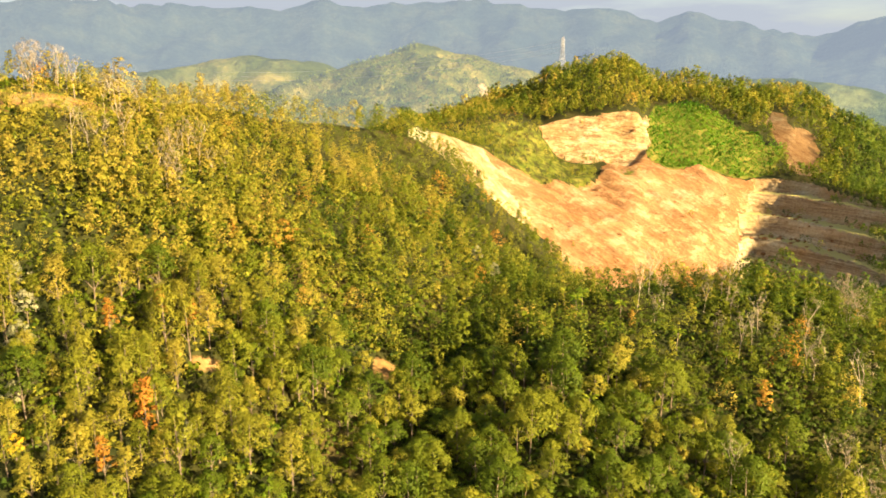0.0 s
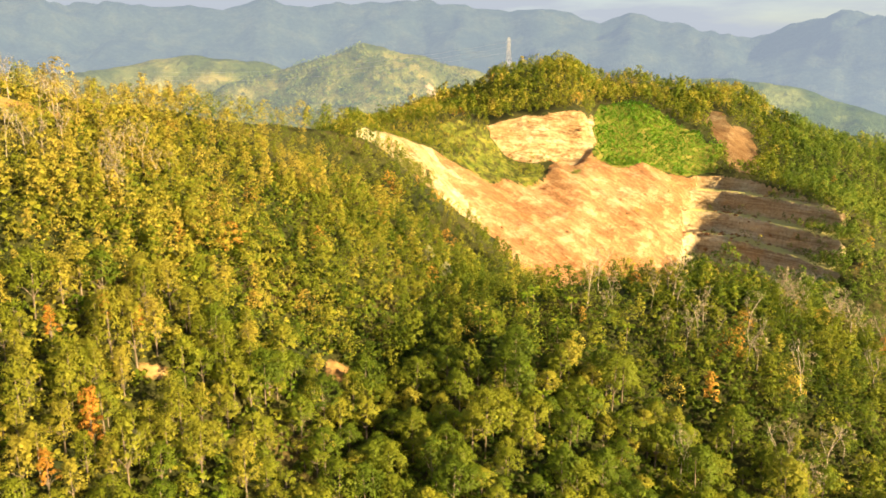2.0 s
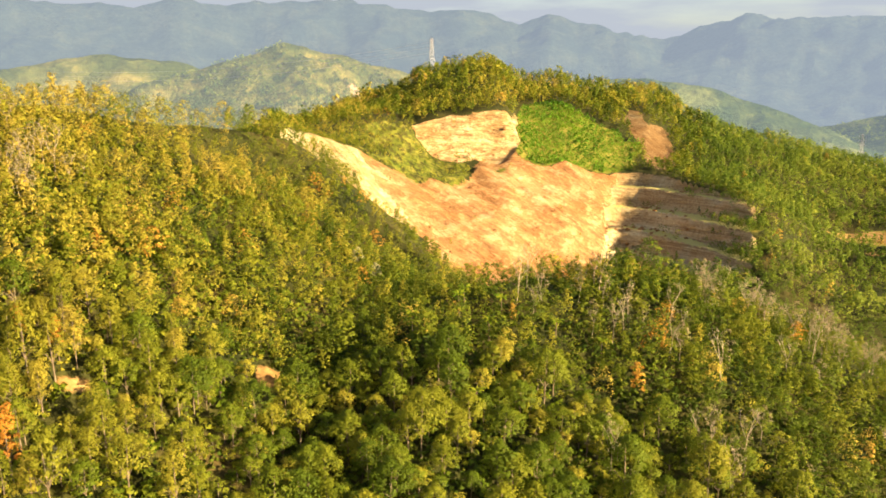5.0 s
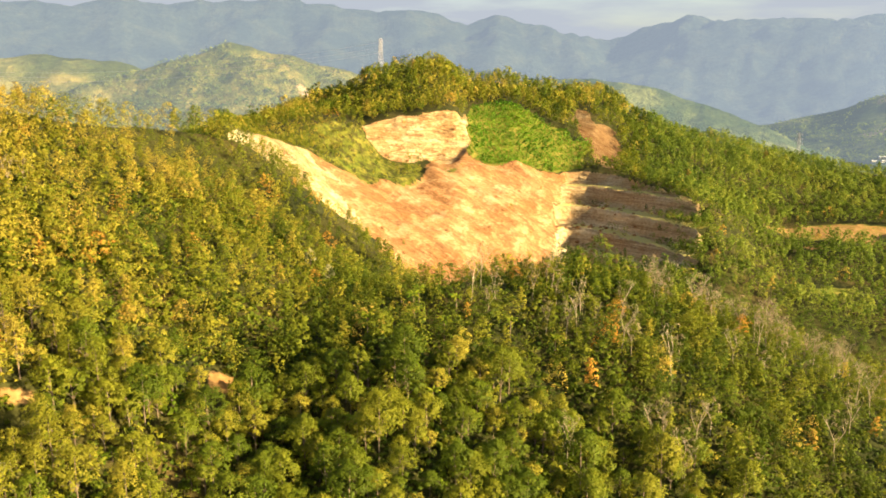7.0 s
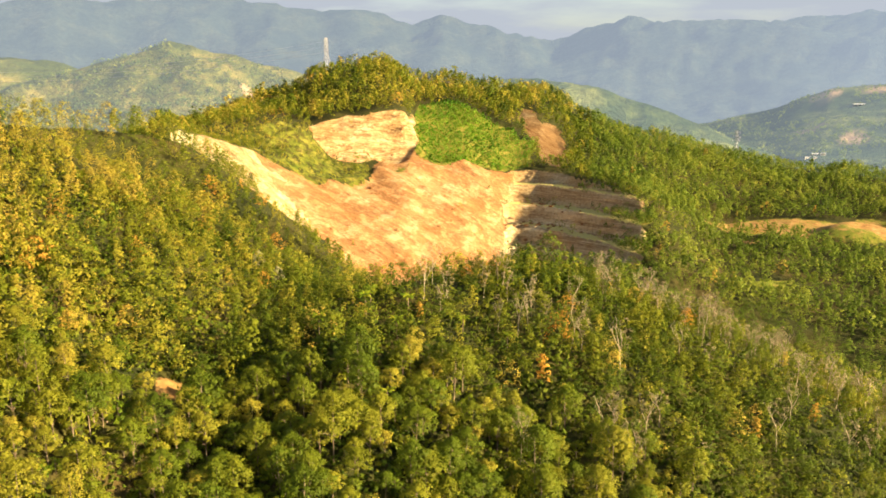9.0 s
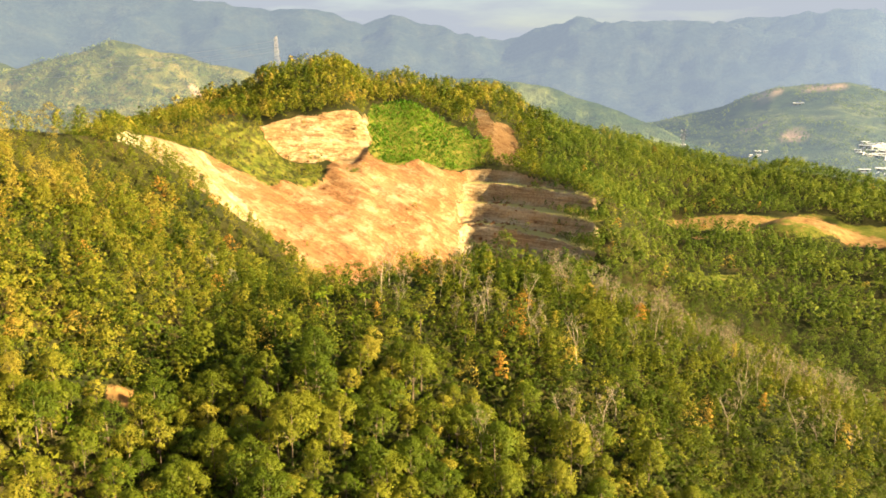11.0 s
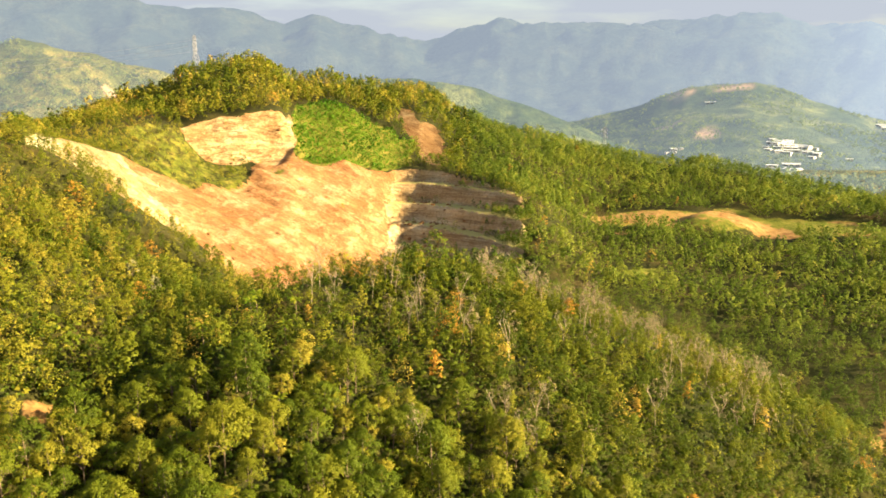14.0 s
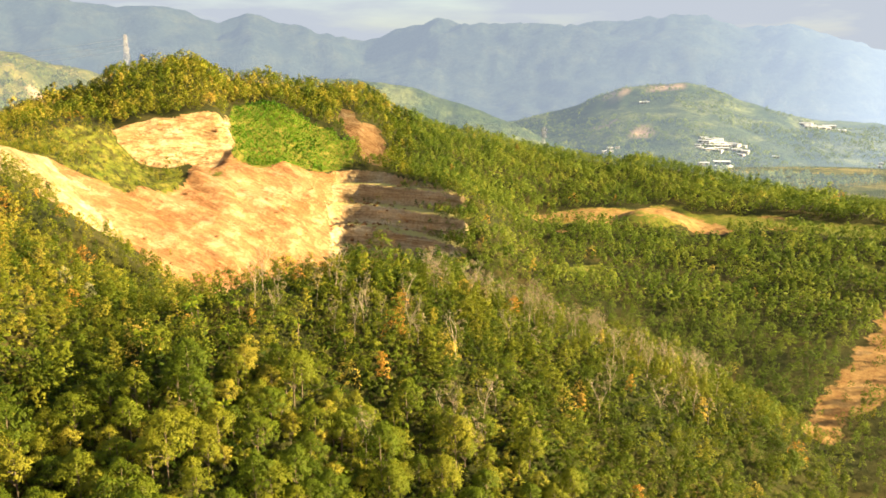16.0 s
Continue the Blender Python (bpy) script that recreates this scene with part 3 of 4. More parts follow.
grid = np.stack([GX, GY, GZ], -1).reshape(-1, 3)
ii, jj = np.meshgrid(np.arange(nx - 1), np.arange(ny - 1))
corner = (jj * nx + ii).ravel()
quads = np.stack([corner, corner + 1, corner + nx + 1, corner + nx], -1)
fx, fy = grid[:, 0], grid[:, 1]
patchy = smooth(-0.2, 0.3, value_noise(fx, fy, 45, 12))
g_soil = np.maximum.reduce([soil_place(fx, fy), 0.85 * slip(fx, fy), 0.40 * mound(fx, fy), 0.55 * ridge_meadow(fx, fy), 0.60 * clearing(fx, fy) * patchy])
g_grass = np.maximum.reduce([0.52 * shelf(fx, fy), 0.75 * benches(fx, fy), 0.9 * mound(fx, fy), 0.9 * glade(fx, fy), 0.46 * shoulder(fx, fy), green_patch(fx, fy), clearing(fx, fy), ridge_meadow(fx, fy)])
g_rock = quarry_mask(fx, fy)
is_rock = (g_rock[quads].mean(1) > 0.5) & ((g_grass[quads].mean(1) < 0.5) | (bench_part(fx, fy)[quads].mean(1) > 0.5))


def submesh(name, keep, mat, label, category):
    used, back = np.unique(quads[keep], return_inverse=True)
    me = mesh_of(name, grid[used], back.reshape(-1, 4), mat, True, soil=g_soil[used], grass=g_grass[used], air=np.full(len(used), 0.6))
    return tagged(new(name, me), label, category, kind="structure")


is_far = np.hypot(fx, fy)[quads].mean(1) > 900
centre = grid[quads].mean(1)
kind = rock_kind(centre[:, 0], centre[:, 1], centre[:, 2])
submesh("scree_slope", is_rock & (kind == 1), MAT_SCREE, "pale cream scree slope beside the quarry face", "quarry")
submesh("quarry_face", is_rock & (kind == 0), MAT_ROCK, "sunlit orange sloping rock face of an open quarry", "quarry")
submesh("quarry_cliff", is_rock & (kind == 2), MAT_CLIFF, "pale cream layered cliff above the quarry face", "cliff")
is_slip = ~is_rock & (scar(centre[:, 0], centre[:, 1]) > 0.5)
submesh("landslip", is_slip, MAT_SLIP, "bare brown landslip with a pale head above the benches", "landslip")
submesh("ground", ~is_rock & ~is_slip & ~is_far, MAT_FLOOR, "wooded hills with grassy clearings and patches of orange soil", "ground")
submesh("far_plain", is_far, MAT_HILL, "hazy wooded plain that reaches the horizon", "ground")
submesh("bench_wall", is_rock & (kind == 3), MAT_BENCH, "shaded brown quarry wall cut in level benches", "quarry")


# ---- mountains and far hills ----
def range_height(az, r, nodes, distance, depth, foot, rough_size, rough_height, seed):
    """Height of a range on an arc: nodes are (azimuth in degrees, crest height); it climbs from a foot before the crest and falls behind it."""
    crest = np.interp(az, [a for a, _ in nodes], [h for _, h in nodes])
    s = (r - distance) / depth
    x, y = r * np.sin(np.radians(az)), r * np.cos(np.radians(az))
    shape = np.where(s < 0, np.clip(1 + s, 0, 1) ** 1.35, 1 - s * 1.2)
    z = foot + (crest - foot) * shape + rough_height * fbm(x, y, rough_size, seed, 5) * np.clip(shape, 0, 1) * (1 - 0.75 * smooth(-0.15, 0.0, s) * smooth(0.15, 0.0, s))
    return x, y, z + rough_height * 0.10 * value_noise(x, y, 40, seed + 5)


def range_mesh(name, mat, label, nodes, distance, depth, foot, rough_size, rough_height, seed, rows=40, columns=240, earth=()):
    az, s = np.meshgrid(np.linspace(nodes[0][0], nodes[-1][0], columns), np.linspace(-1, 0.5, rows))
    x, y, z = range_height(az, distance + depth * s, nodes, distance, depth, foot, rough_size, rough_height, seed)
    soil = np.zeros(x.shape)
    for a, r, w, d in earth:
        soil = np.maximum(soil, smooth(1.3, 0.6, np.hypot((az - a) / w, (distance + depth * s - r) / d) + 0.3 * value_noise(x, y, 50, 7)))
    i, j = np.meshgrid(np.arange(columns - 1), np.arange(rows - 1))
    c = (j * columns + i).ravel()
    f = np.stack([c, c + 1, c + columns + 1, c + columns], -1)
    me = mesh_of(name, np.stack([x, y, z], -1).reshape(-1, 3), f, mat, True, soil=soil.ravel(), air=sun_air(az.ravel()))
    return tagged(new(name, me), label, "mountains", kind="structure")


RANGE = [(-60, 470), (-40, 440), (-29.8, 435), (-27.9, 459), (-25.2, 457), (-21.7, 439), (-19.5, 451), (-16.5, 439), (-14.2, 425), (-11.8, 420), (-10.1, 444), (-8.9, 458),
         (-7.5, 436), (-5.6, 457), (-3.5, 476), (-1, 496), (1.9, 499), (4.8, 473), (6.9, 452), (9, 435), (11.4, 445), (13.9, 416), (15.6, 399), (16.6, 422), (17.8, 444),
         (19.2, 418), (20.8, 377), (22.6, 342), (24.4, 344), (25.8, 316), (28.4, 355), (31.4, 406), (33.5, 383), (36.5, 347), (38.6, 366), (41, 395), (43, 428),
         (46.2, 432), (50.5, 419), (52.8, 366), (56.4, 367), (58.2, 314), (62.2, 232), (70, 200), (95, 160)]
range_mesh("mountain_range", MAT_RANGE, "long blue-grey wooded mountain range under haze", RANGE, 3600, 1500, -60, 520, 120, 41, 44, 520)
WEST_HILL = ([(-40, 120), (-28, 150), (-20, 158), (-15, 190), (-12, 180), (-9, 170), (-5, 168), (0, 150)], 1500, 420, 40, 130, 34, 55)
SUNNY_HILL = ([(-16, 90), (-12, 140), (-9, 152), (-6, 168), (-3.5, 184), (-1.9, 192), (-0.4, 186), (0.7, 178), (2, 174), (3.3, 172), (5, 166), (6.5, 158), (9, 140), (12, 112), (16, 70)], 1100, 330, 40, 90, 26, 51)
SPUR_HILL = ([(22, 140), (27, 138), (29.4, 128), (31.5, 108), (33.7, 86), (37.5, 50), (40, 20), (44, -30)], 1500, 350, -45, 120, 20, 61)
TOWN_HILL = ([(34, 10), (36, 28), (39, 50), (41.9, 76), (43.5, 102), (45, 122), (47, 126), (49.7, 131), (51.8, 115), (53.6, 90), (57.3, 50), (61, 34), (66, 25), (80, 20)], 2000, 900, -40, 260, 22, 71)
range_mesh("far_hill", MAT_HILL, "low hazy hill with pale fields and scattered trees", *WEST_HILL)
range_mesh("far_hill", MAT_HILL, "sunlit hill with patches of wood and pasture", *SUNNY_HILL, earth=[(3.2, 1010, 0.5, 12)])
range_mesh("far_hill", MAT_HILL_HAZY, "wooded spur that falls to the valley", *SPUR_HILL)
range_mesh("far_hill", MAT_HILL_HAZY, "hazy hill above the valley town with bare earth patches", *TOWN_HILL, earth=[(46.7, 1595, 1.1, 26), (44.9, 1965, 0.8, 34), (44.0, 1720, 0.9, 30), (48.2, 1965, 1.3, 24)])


# ---- trees ----
def tube(path, radii, sides=5):
    """A tapered limb along a path: vertices and quads."""
    path, verts = np.asarray(path, float), []
    for k, p in enumerate(path):
        way = path[min(k + 1, len(path) - 1)] - path[max(k - 1, 0)]
        way /= np.linalg.norm(way) + 1e-9
        u = np.cross(way, (0.3, 0.9, 0.2))
        u /= np.linalg.norm(u)
        v = np.cross(way, u)
        for a in np.arange(sides) * 2 * math.pi / sides:
            verts.append(p + radii[k] * (math.cos(a) * u + math.sin(a) * v))
    faces = [(k * sides + i, k * sides + (i + 1) % sides, (k + 1) * sides + (i + 1) % sides, (k + 1) * sides + i) for k in range(len(path) - 1) for i in range(sides)]
    return np.array(verts), np.array(faces)


def joined(pieces):
    verts, faces, base = [], [], 0
    for v, f in pieces:
        verts.append(v)
        faces.append(f + base)
        base += len(v)
    return np.concatenate(verts), np.concatenate(faces)


def leaves(rng, centres, outs, size, spread):
    """One small leaf spray (a triangle) at each centre, facing more or less along outs."""
    n = len(centres)
    normal = outs + rng.normal(0, spread, (n, 3))
    normal /= np.linalg.norm(normal, axis=1, keepdims=True) + 1e-9
    u = np.cross(normal, rng.normal(0, 1, (n, 3)))
    u /= np.linalg.norm(u, axis=1, keepdims=True) + 1e-9
    v = np.cross(normal, u)
    a = size * rng.uniform(0.55, 1.25, (n, 1))
    b = a * rng.uniform(0.45, 0.85, (n, 1))
    q = np.stack([centres - a * u * 0.8 - b * v * 0.6, centres + a * u * 0.8 - b * v * rng.uniform(0.2, 0.9, (n, 1)), centres + b * v - normal * a * rng.uniform(-0.1, 0.5, (n, 1))], 1)
    wrong = (np.cross(q[:, 1] - q[:, 0], q[:, 2] - q[:, 0]) * outs).sum(1) < 0
    q[wrong] = q[wrong][:, ::-1]
    return q.reshape(-1, 3), np.arange(3 * n).reshape(-1, 3)


def clumps_of(rng, shape, tall, wide, count):
    """Centres and sizes of a crown's leaf clumps."""
    out = []
    for k in range(count):
        a = k * 2.399963 + rng.uniform(-0.5, 0.5)
        if shape == "round":
            s = (k + 0.5) / count
            h, r = tall * (0.42 + 0.52 * s), wide * math.sqrt(max(0.05, 1 - (2 * s - 0.75) ** 2)) * rng.uniform(0.45, 0.95)
            size = wide * rng.uniform(0.20, 0.38)
        elif shape == "slim":
            s = (k + 0.5) / count
            h, r = tall * (0.36 + 0.60 * s), wide * (0.85 - 0.55 * s) * rng.uniform(0.35, 1.0)
            size = wide * rng.uniform(0.19, 0.36)
        else:
            s = (k + 0.5) / count
            h, r = tall * (0.12 + 0.76 * s), wide * (1.0 - 0.75 * s * s) * rng.uniform(0.5, 1.0)
            size = wide * rng.uniform(0.22, 0.40)
        out.append(((r * math.cos(a), r * math.sin(a), h), size))
    return out


def crown_of(rng, clumps, per_clump, leaf, spread=0.4, deep=0.58, fuzz=0.14):
    cs, os_ = [], []
    for c, size in clumps:
        d = rng.normal(0, 1, (per_clump, 3))
        d /= np.linalg.norm(d, axis=1, keepdims=True)
        d[:, 2] = np.where(d[:, 2] < -0.45, -d[:, 2], d[:, 2])
        r = size * rng.uniform(deep, 1.08, (per_clump, 1))
        cs.append(np.array(c) + d * r * rng.uniform(0.7, 1.25, 3) * (1, 1, 0.85))
        os_.append(d + (0, 0, 0.35))
    cs, os_ = np.concatenate(cs), np.concatenate(os_)
    middle = cs.mean(0) - (0, 0, 0.15 * np.ptp(cs[:, 2]))
    whole = cs - middle
    whole /= np.linalg.norm(whole, axis=1, keepdims=True) + 1e-9
    soft = 0.6 * os_ + 0.65 * whole + rng.normal(0, fuzz, os_.shape)
    soft /= np.linalg.norm(soft, axis=1, keepdims=True) + 1e-9
    v, f = leaves(rng, cs, os_, leaf, spread)
    return v, f, np.repeat(soft, 3, 0)


def leaf_mesh(name, verts, faces, normals, mat, **attributes):
    """Leaf sprays shaded as the rounded clumps that they belong to."""
    me = mesh_of(name, verts, faces, mat, True, **attributes)
    me.normals_split_custom_set_from_vertices(np.asarray(normals, np.float32))
    return me


def trunk_of(rng, clumps, tall, thick, limbs, sides=5):
    lean = rng.normal(0, 0.03, 2) * tall
    top = np.array((lean[0], lean[1], tall * 0.86))
    way = [np.array((0, 0, -0.6)), np.array((lean[0] * 0.3, lean[1] * 0.3, tall * 0.35)), top]
    pieces = [tube(way, [thick, thick * 0.75, thick * 0.2], sides)]
    for c, size in clumps[:limbs]:
        c = np.array(c)
        s = np.clip((c[2] - 0.28 * tall) / (0.86 * tall), 0.15, 0.8)
        root = way[1] * (1 - s) + top * s if s > 0.3 else way[1] * (0.6 + s)
        mid = (root + c) / 2 + (0, 0, 0.06 * tall)
        pieces.append(tube([root, mid, c], [thick * 0.42, thick * 0.28, thick * 0.08], 4))
    return joined(pieces)


def bare_wood(rng, tall, thick, sides=4):
    """A leafless tree: trunk, limbs and twigs that fork twice."""
    pieces = []

    def grow(p, way, length, r, level):
        bend = rng.normal(0, 0.12, 3)
        q = p + way * length * 0.55 + bend * length * 0.3
        e = p + way * length + bend * length * 0.5
        pieces.append(tube([p, q, e], [r, r * 0.75, r * 0.4], sides))
        if level == 0:
            return
        for k in range(3):
            s = rng.uniform(0.45, 1.0)
            start = q + (e - q) * s if level < 3 else p + (e - p) * rng.uniform(0.5, 1.0)
            a = rng.uniform(0, 2 * math.pi)
            out = np.array((math.cos(a), math.sin(a), rng.uniform(0.5, 1.3)))
            w = way * 0.7 + out * 0.7
            grow(start, w / np.linalg.norm(w), length * rng.uniform(0.42, 0.62), r * 0.5, level - 1)
    grow(np.array((0, 0, -0.5)), np.array((0, 0, 1.0)), tall * 0.62, thick, 3)
    return joined(pieces)


def frond(rng, root, a, length, rise):
    """One drooping palm frond: a folded strip with notched edges."""
    n, verts, faces = 6, [], []
    way, sidew = np.array((math.cos(a), math.sin(a), 0)), np.array((-math.sin(a), math.cos(a), 0))
    for k in range(n):
        s = k / (n - 1)
        p = np.array(root) + way * length * s * 0.85 + np.array((0, 0, length * (rise * s - 0.75 * s * s)))
        w = length * 0.16 * math.sin(math.pi * (0.12 + 0.86 * s)) * (0.75 if k % 2 else 1.1)
        verts += [p - sidew * w - (0, 0, w * 0.7), p, p + sidew * w - (0, 0, w * 0.7)]
    for k in range(n - 1):
        b = 3 * k
        faces += [(b, b + 1, b + 4, b + 3), (b + 1, b + 2, b + 5, b + 4)]
    return np.array(verts), np.array(faces)


def tree_thing(name, seed, shape, tall, wide, clump_count, per_clump, leaf, leaf_mat, label, trunk_mat=MAT_BARK, thick=0.16):
    """A tree: an empty at its foot, a trunk with limbs, and a crown of leaf sprays."""
    rng = np.random.default_rng(seed)
    clumps = clumps_of(rng, shape, tall, wide, clump_count)
    top = tagged(new(name), label, "tree", "trees on the near slopes")
    part("trunk", mesh_of("trunk", *trunk_of(rng, clumps, tall, thick, 6 if shape != "bush" else 3), trunk_mat, True), top)
    part("crown", leaf_mesh("crown", *crown_of(rng, clumps, per_clump, leaf), leaf_mat), top)
    return top


def bare_thing(name, seed, tall, label):
    rng = np.random.default_rng(seed)
    top = tagged(new(name), label, "tree", "bare trees on the slopes")
    part("trunk", mesh_of("trunk", *bare_wood(rng, tall, tall * 0.014), MAT_BARE, True), top)
    cl = [((rng.normal(0, tall * 0.07), rng.normal(0, tall * 0.07), tall * (0.35 + 0.08 * k)), tall * (0.10 - 0.006 * k)) for k in range(9)]
    part("crown", leaf_mesh("crown", *crown_of(rng, cl, 55, 0.14, 1.2), MAT_LEAF_DRY), top)
    return top


def palm_thing(name, seed, tall, label):
    rng = np.random.default_rng(seed)
    top = tagged(new(name), label, "palm", "palms among the trees")
    part("trunk", mesh_of("trunk", *tube([(0, 0, -0.4), (0.1, 0, tall * 0.5), (0.25, 0.1, tall)], [0.2, 0.15, 0.12], 6), MAT_BARK, True), top)
    for k in range(14):
        part("frond", mesh_of("frond", *frond(rng, (0.25, 0.1, tall), k * 2.4, 2.9 * rng.uniform(0.8, 1.1), rng.uniform(0.35, 1.1)), MAT_LEAF_BRIGHT), top)
    return top


MAT_LEAF_DRY = leaf_material("leaf_dry", 0.0, 1.0, False, 0.3, [(0.0, (0.20, 0.165, 0.09)), (1.0, (0.30, 0.25, 0.16))])
MAT_LEAF_GOLD = leaf_material("leaf_gold", 0.0, 1.0, False, 0.3, [(0.0, (0.42, 0.27, 0.012)), (1.0, (0.50, 0.36, 0.02))])
MAT_LEAF_PALE = leaf_material("leaf_pale", 0.0, 1.0, False, 0.3, [(0.0, (0.20, 0.21, 0.10)), (1.0, (0.28, 0.28, 0.17))])

# patterns for the near trees: kind, seed, shape, height, half width, clumps, leaves a clump, leaf size, leaf colour, label
KINDS = [
    ("broadleaf_tree", 1, "round", 8.6, 3.3, 26, 80, 0.205, MAT_LEAF_GREEN, "dense green broadleaf tree on a steep slope"),
    ("broadleaf_tree", 2, "round", 10.5, 3.9, 30, 82, 0.21, MAT_LEAF_GREEN, "tall dense green broadleaf tree on a steep slope"),
    ("young_tree", 3, "round", 7.2, 2.8, 22, 76, 0.19, MAT_LEAF_OLIVE, "young olive-green broadleaf tree on a steep slope"),
    ("rubber_tree", 4, "slim", 10.0, 3.1, 28, 60, 0.195, MAT_LEAF_DRYWOOD, "slender olive plantation tree with a thin pale trunk"),
    ("rubber_tree", 5, "slim", 11.0, 3.5, 32, 60, 0.195, MAT_LEAF_DRYWOOD, "tall slender olive plantation tree with a thin trunk"),
    ("rubber_tree", 6, "slim", 9.5, 2.4, 22, 56, 0.185, MAT_LEAF_RUST, "slender plantation tree with yellow and rusty leaves"),
    ("shrub", 7, "bush", 4.2, 2.3, 15, 54, 0.21, MAT_LEAF_GREEN, "low dense green shrub between the trees"),
    ("shrub", 8, "bush", 3.4, 2.1, 14, 54, 0.2, MAT_LEAF_OLIVE, "low olive shrub between the trees"),
    ("shrub", 9, "bush", 3.8, 2.2, 14, 54, 0.2, MAT_LEAF_BRIGHT, "low bright green shrub in the sun"),
]
PATTERN = [tree_thing(*k) for k in KINDS]
BARE = [bare_thing("bare_tree", 20 + k, t, "pale leafless tree with thin upright branches") for k, t in enumerate((11.0, 9.0, 12.5))]
PALM = palm_thing("palm", 30, 6.5, "small green palm with drooping fronds among the trees")
GOLD = tree_thing("flowering_tree", 31, "round", 7.0, 2.6, 13, 70, 0.26, MAT_LEAF_GOLD, "tree covered in bright yellow flowers")
PALE = tree_thing("pale_leaved_tree", 32, "round", 8.5, 3.0, 14, 70, 0.26, MAT_LEAF_PALE, "tree with pale grey-green leaves among darker trees")


def scatter(rng, x0, x1, y0, y1, gap):
    """Places on a jittered grid in a rectangle of the plan."""
    x, y = np.meshgrid(np.arange(x0, x1, gap), np.arange(y0, y1, gap * 0.87))
    x = x + (np.arange(x.shape[0])[:, None] % 2) * gap / 2
    x, y = (x + rng.uniform(-0.42, 0.42, x.shape) * gap).ravel(), (y + rng.uniform(-0.42, 0.42, y.shape) * gap).ravel()
    return x, y


def fan(x, y, r0, r1):
    """The part of the land that opens out before the near slope."""
    r, a = np.hypot(x, y), np.degrees(np.arctan2(x, y))
    return (r > r0) & (r < r1) & (a > -33.5) & (a < 66)


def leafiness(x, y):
    """How yellow the wood is: dry on the western slope, yellowed for haze on the quarry hill, green on the spur and in
    the valley.
    """
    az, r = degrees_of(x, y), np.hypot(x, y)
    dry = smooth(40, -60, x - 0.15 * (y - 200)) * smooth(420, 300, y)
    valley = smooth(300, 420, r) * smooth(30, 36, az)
    # paler, yellower leaves on the quarry hill stand in for its haze
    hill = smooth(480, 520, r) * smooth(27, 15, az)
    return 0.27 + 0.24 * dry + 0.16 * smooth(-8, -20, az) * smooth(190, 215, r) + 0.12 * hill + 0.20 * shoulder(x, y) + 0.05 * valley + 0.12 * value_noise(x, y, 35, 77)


rng = np.random.default_rng(11)
NEAR_R = 186
x, y = scatter(rng, -140, 260, 90, 230, 4.9)
keep = fan(x, y, 118, NEAR_R) & (open_ground(x, y) < 0.4) & (height(x, y) > 22)
x, y = x[keep], y[keep]
z = surface(x, y)
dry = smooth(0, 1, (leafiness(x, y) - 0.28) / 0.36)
pick = rng.uniform(0, 1, len(x))
turn = rng.uniform(0, 360, len(x))
grow = rng.uniform(0.72, 1.5, len(x)) * np.sqrt(low_growth(x, y))
scrubby = 0.6 * smooth(0.98, 0.88, low_growth(x, y))
stretch = rng.uniform(0.85, 1.25, len(x))
first = set()
for k in range(len(x)):
    p = pick[k]
    if p < 0.30 + 0.35 * scrubby[k]:
        which = 6 + int(rng.integers(0, 3))
    elif p < 0.30 + 0.62 * dry[k] and scrubby[k] < 0.5:
        which = (3, 4, 3, 4, 4, 3, 4, 3, 4, 3, 4, 5)[int(rng.integers(0, 12))]
    elif p < 0.992:
        which = (0, 1, 2)[int(rng.integers(0, 3))]
    else:
        which = 5
    m = pose(x[k], y[k], z[k], 0, 0, turn[k]) @ Matrix.Diagonal((1, 1, 1, 1))
    if which not in first:
        first.add(which)
        ob = PATTERN[which]
        ob.matrix_basis = m
    else:
        ob = copy_thing(PATTERN[which], m)
    ob.scale = (grow[k], grow[k], grow[k] * stretch[k])

# pale bare trees along the spur's crest and eastern end
def set_out(pattern, places, rng, low=0.85, high=1.15):
    for k, (px, py) in enumerate(places):
        m = pose(px, py, heights(px, py), 0, 0, float(rng.uniform(0, 360)))
        ob = pattern[k % len(pattern)] if k < len(pattern) else copy_thing(pattern[k % len(pattern)], m)
        ob.matrix_basis = m
        ob.scale = (float(rng.uniform(low, high)),) * 3


spots = [(float(126 + 9.5 * k + rng.normal(0, 3)), float(226 - 4.2 * k + rng.normal(0, 6))) for k in range(12) for _ in range(6)]
spots += [(float(rng.uniform(60, 200)), float(rng.uniform(150, 225))) for _ in range(36)]
spots += [(float(rng.uniform(-135, -70)), float(rng.uniform(206, 250))) for _ in range(34)]
spots += [(78, 198), (98, 188), (61, 202), (101, 187), (83, 194), (58, 210), (95, 200), (106, 204)]
set_out(BARE, spots, rng, 1.0, 1.4)
set_out([PALM], [(38, 221), (39.5, 208), (7.7, 165), (52, 205), (42, 212), (28, 178), (36, 168), (16, 160), (66, 196), (78, 190), (24, 198), (46, 196)], rng)
set_out([GOLD], [(-83.7, 131)], rng)
set_out([PALE], [(13, 270), (-97.8, 163), (-93.2, 157), (-91.3, 150), (-87.7, 139), (-52, 138), (19, 262)], rng)


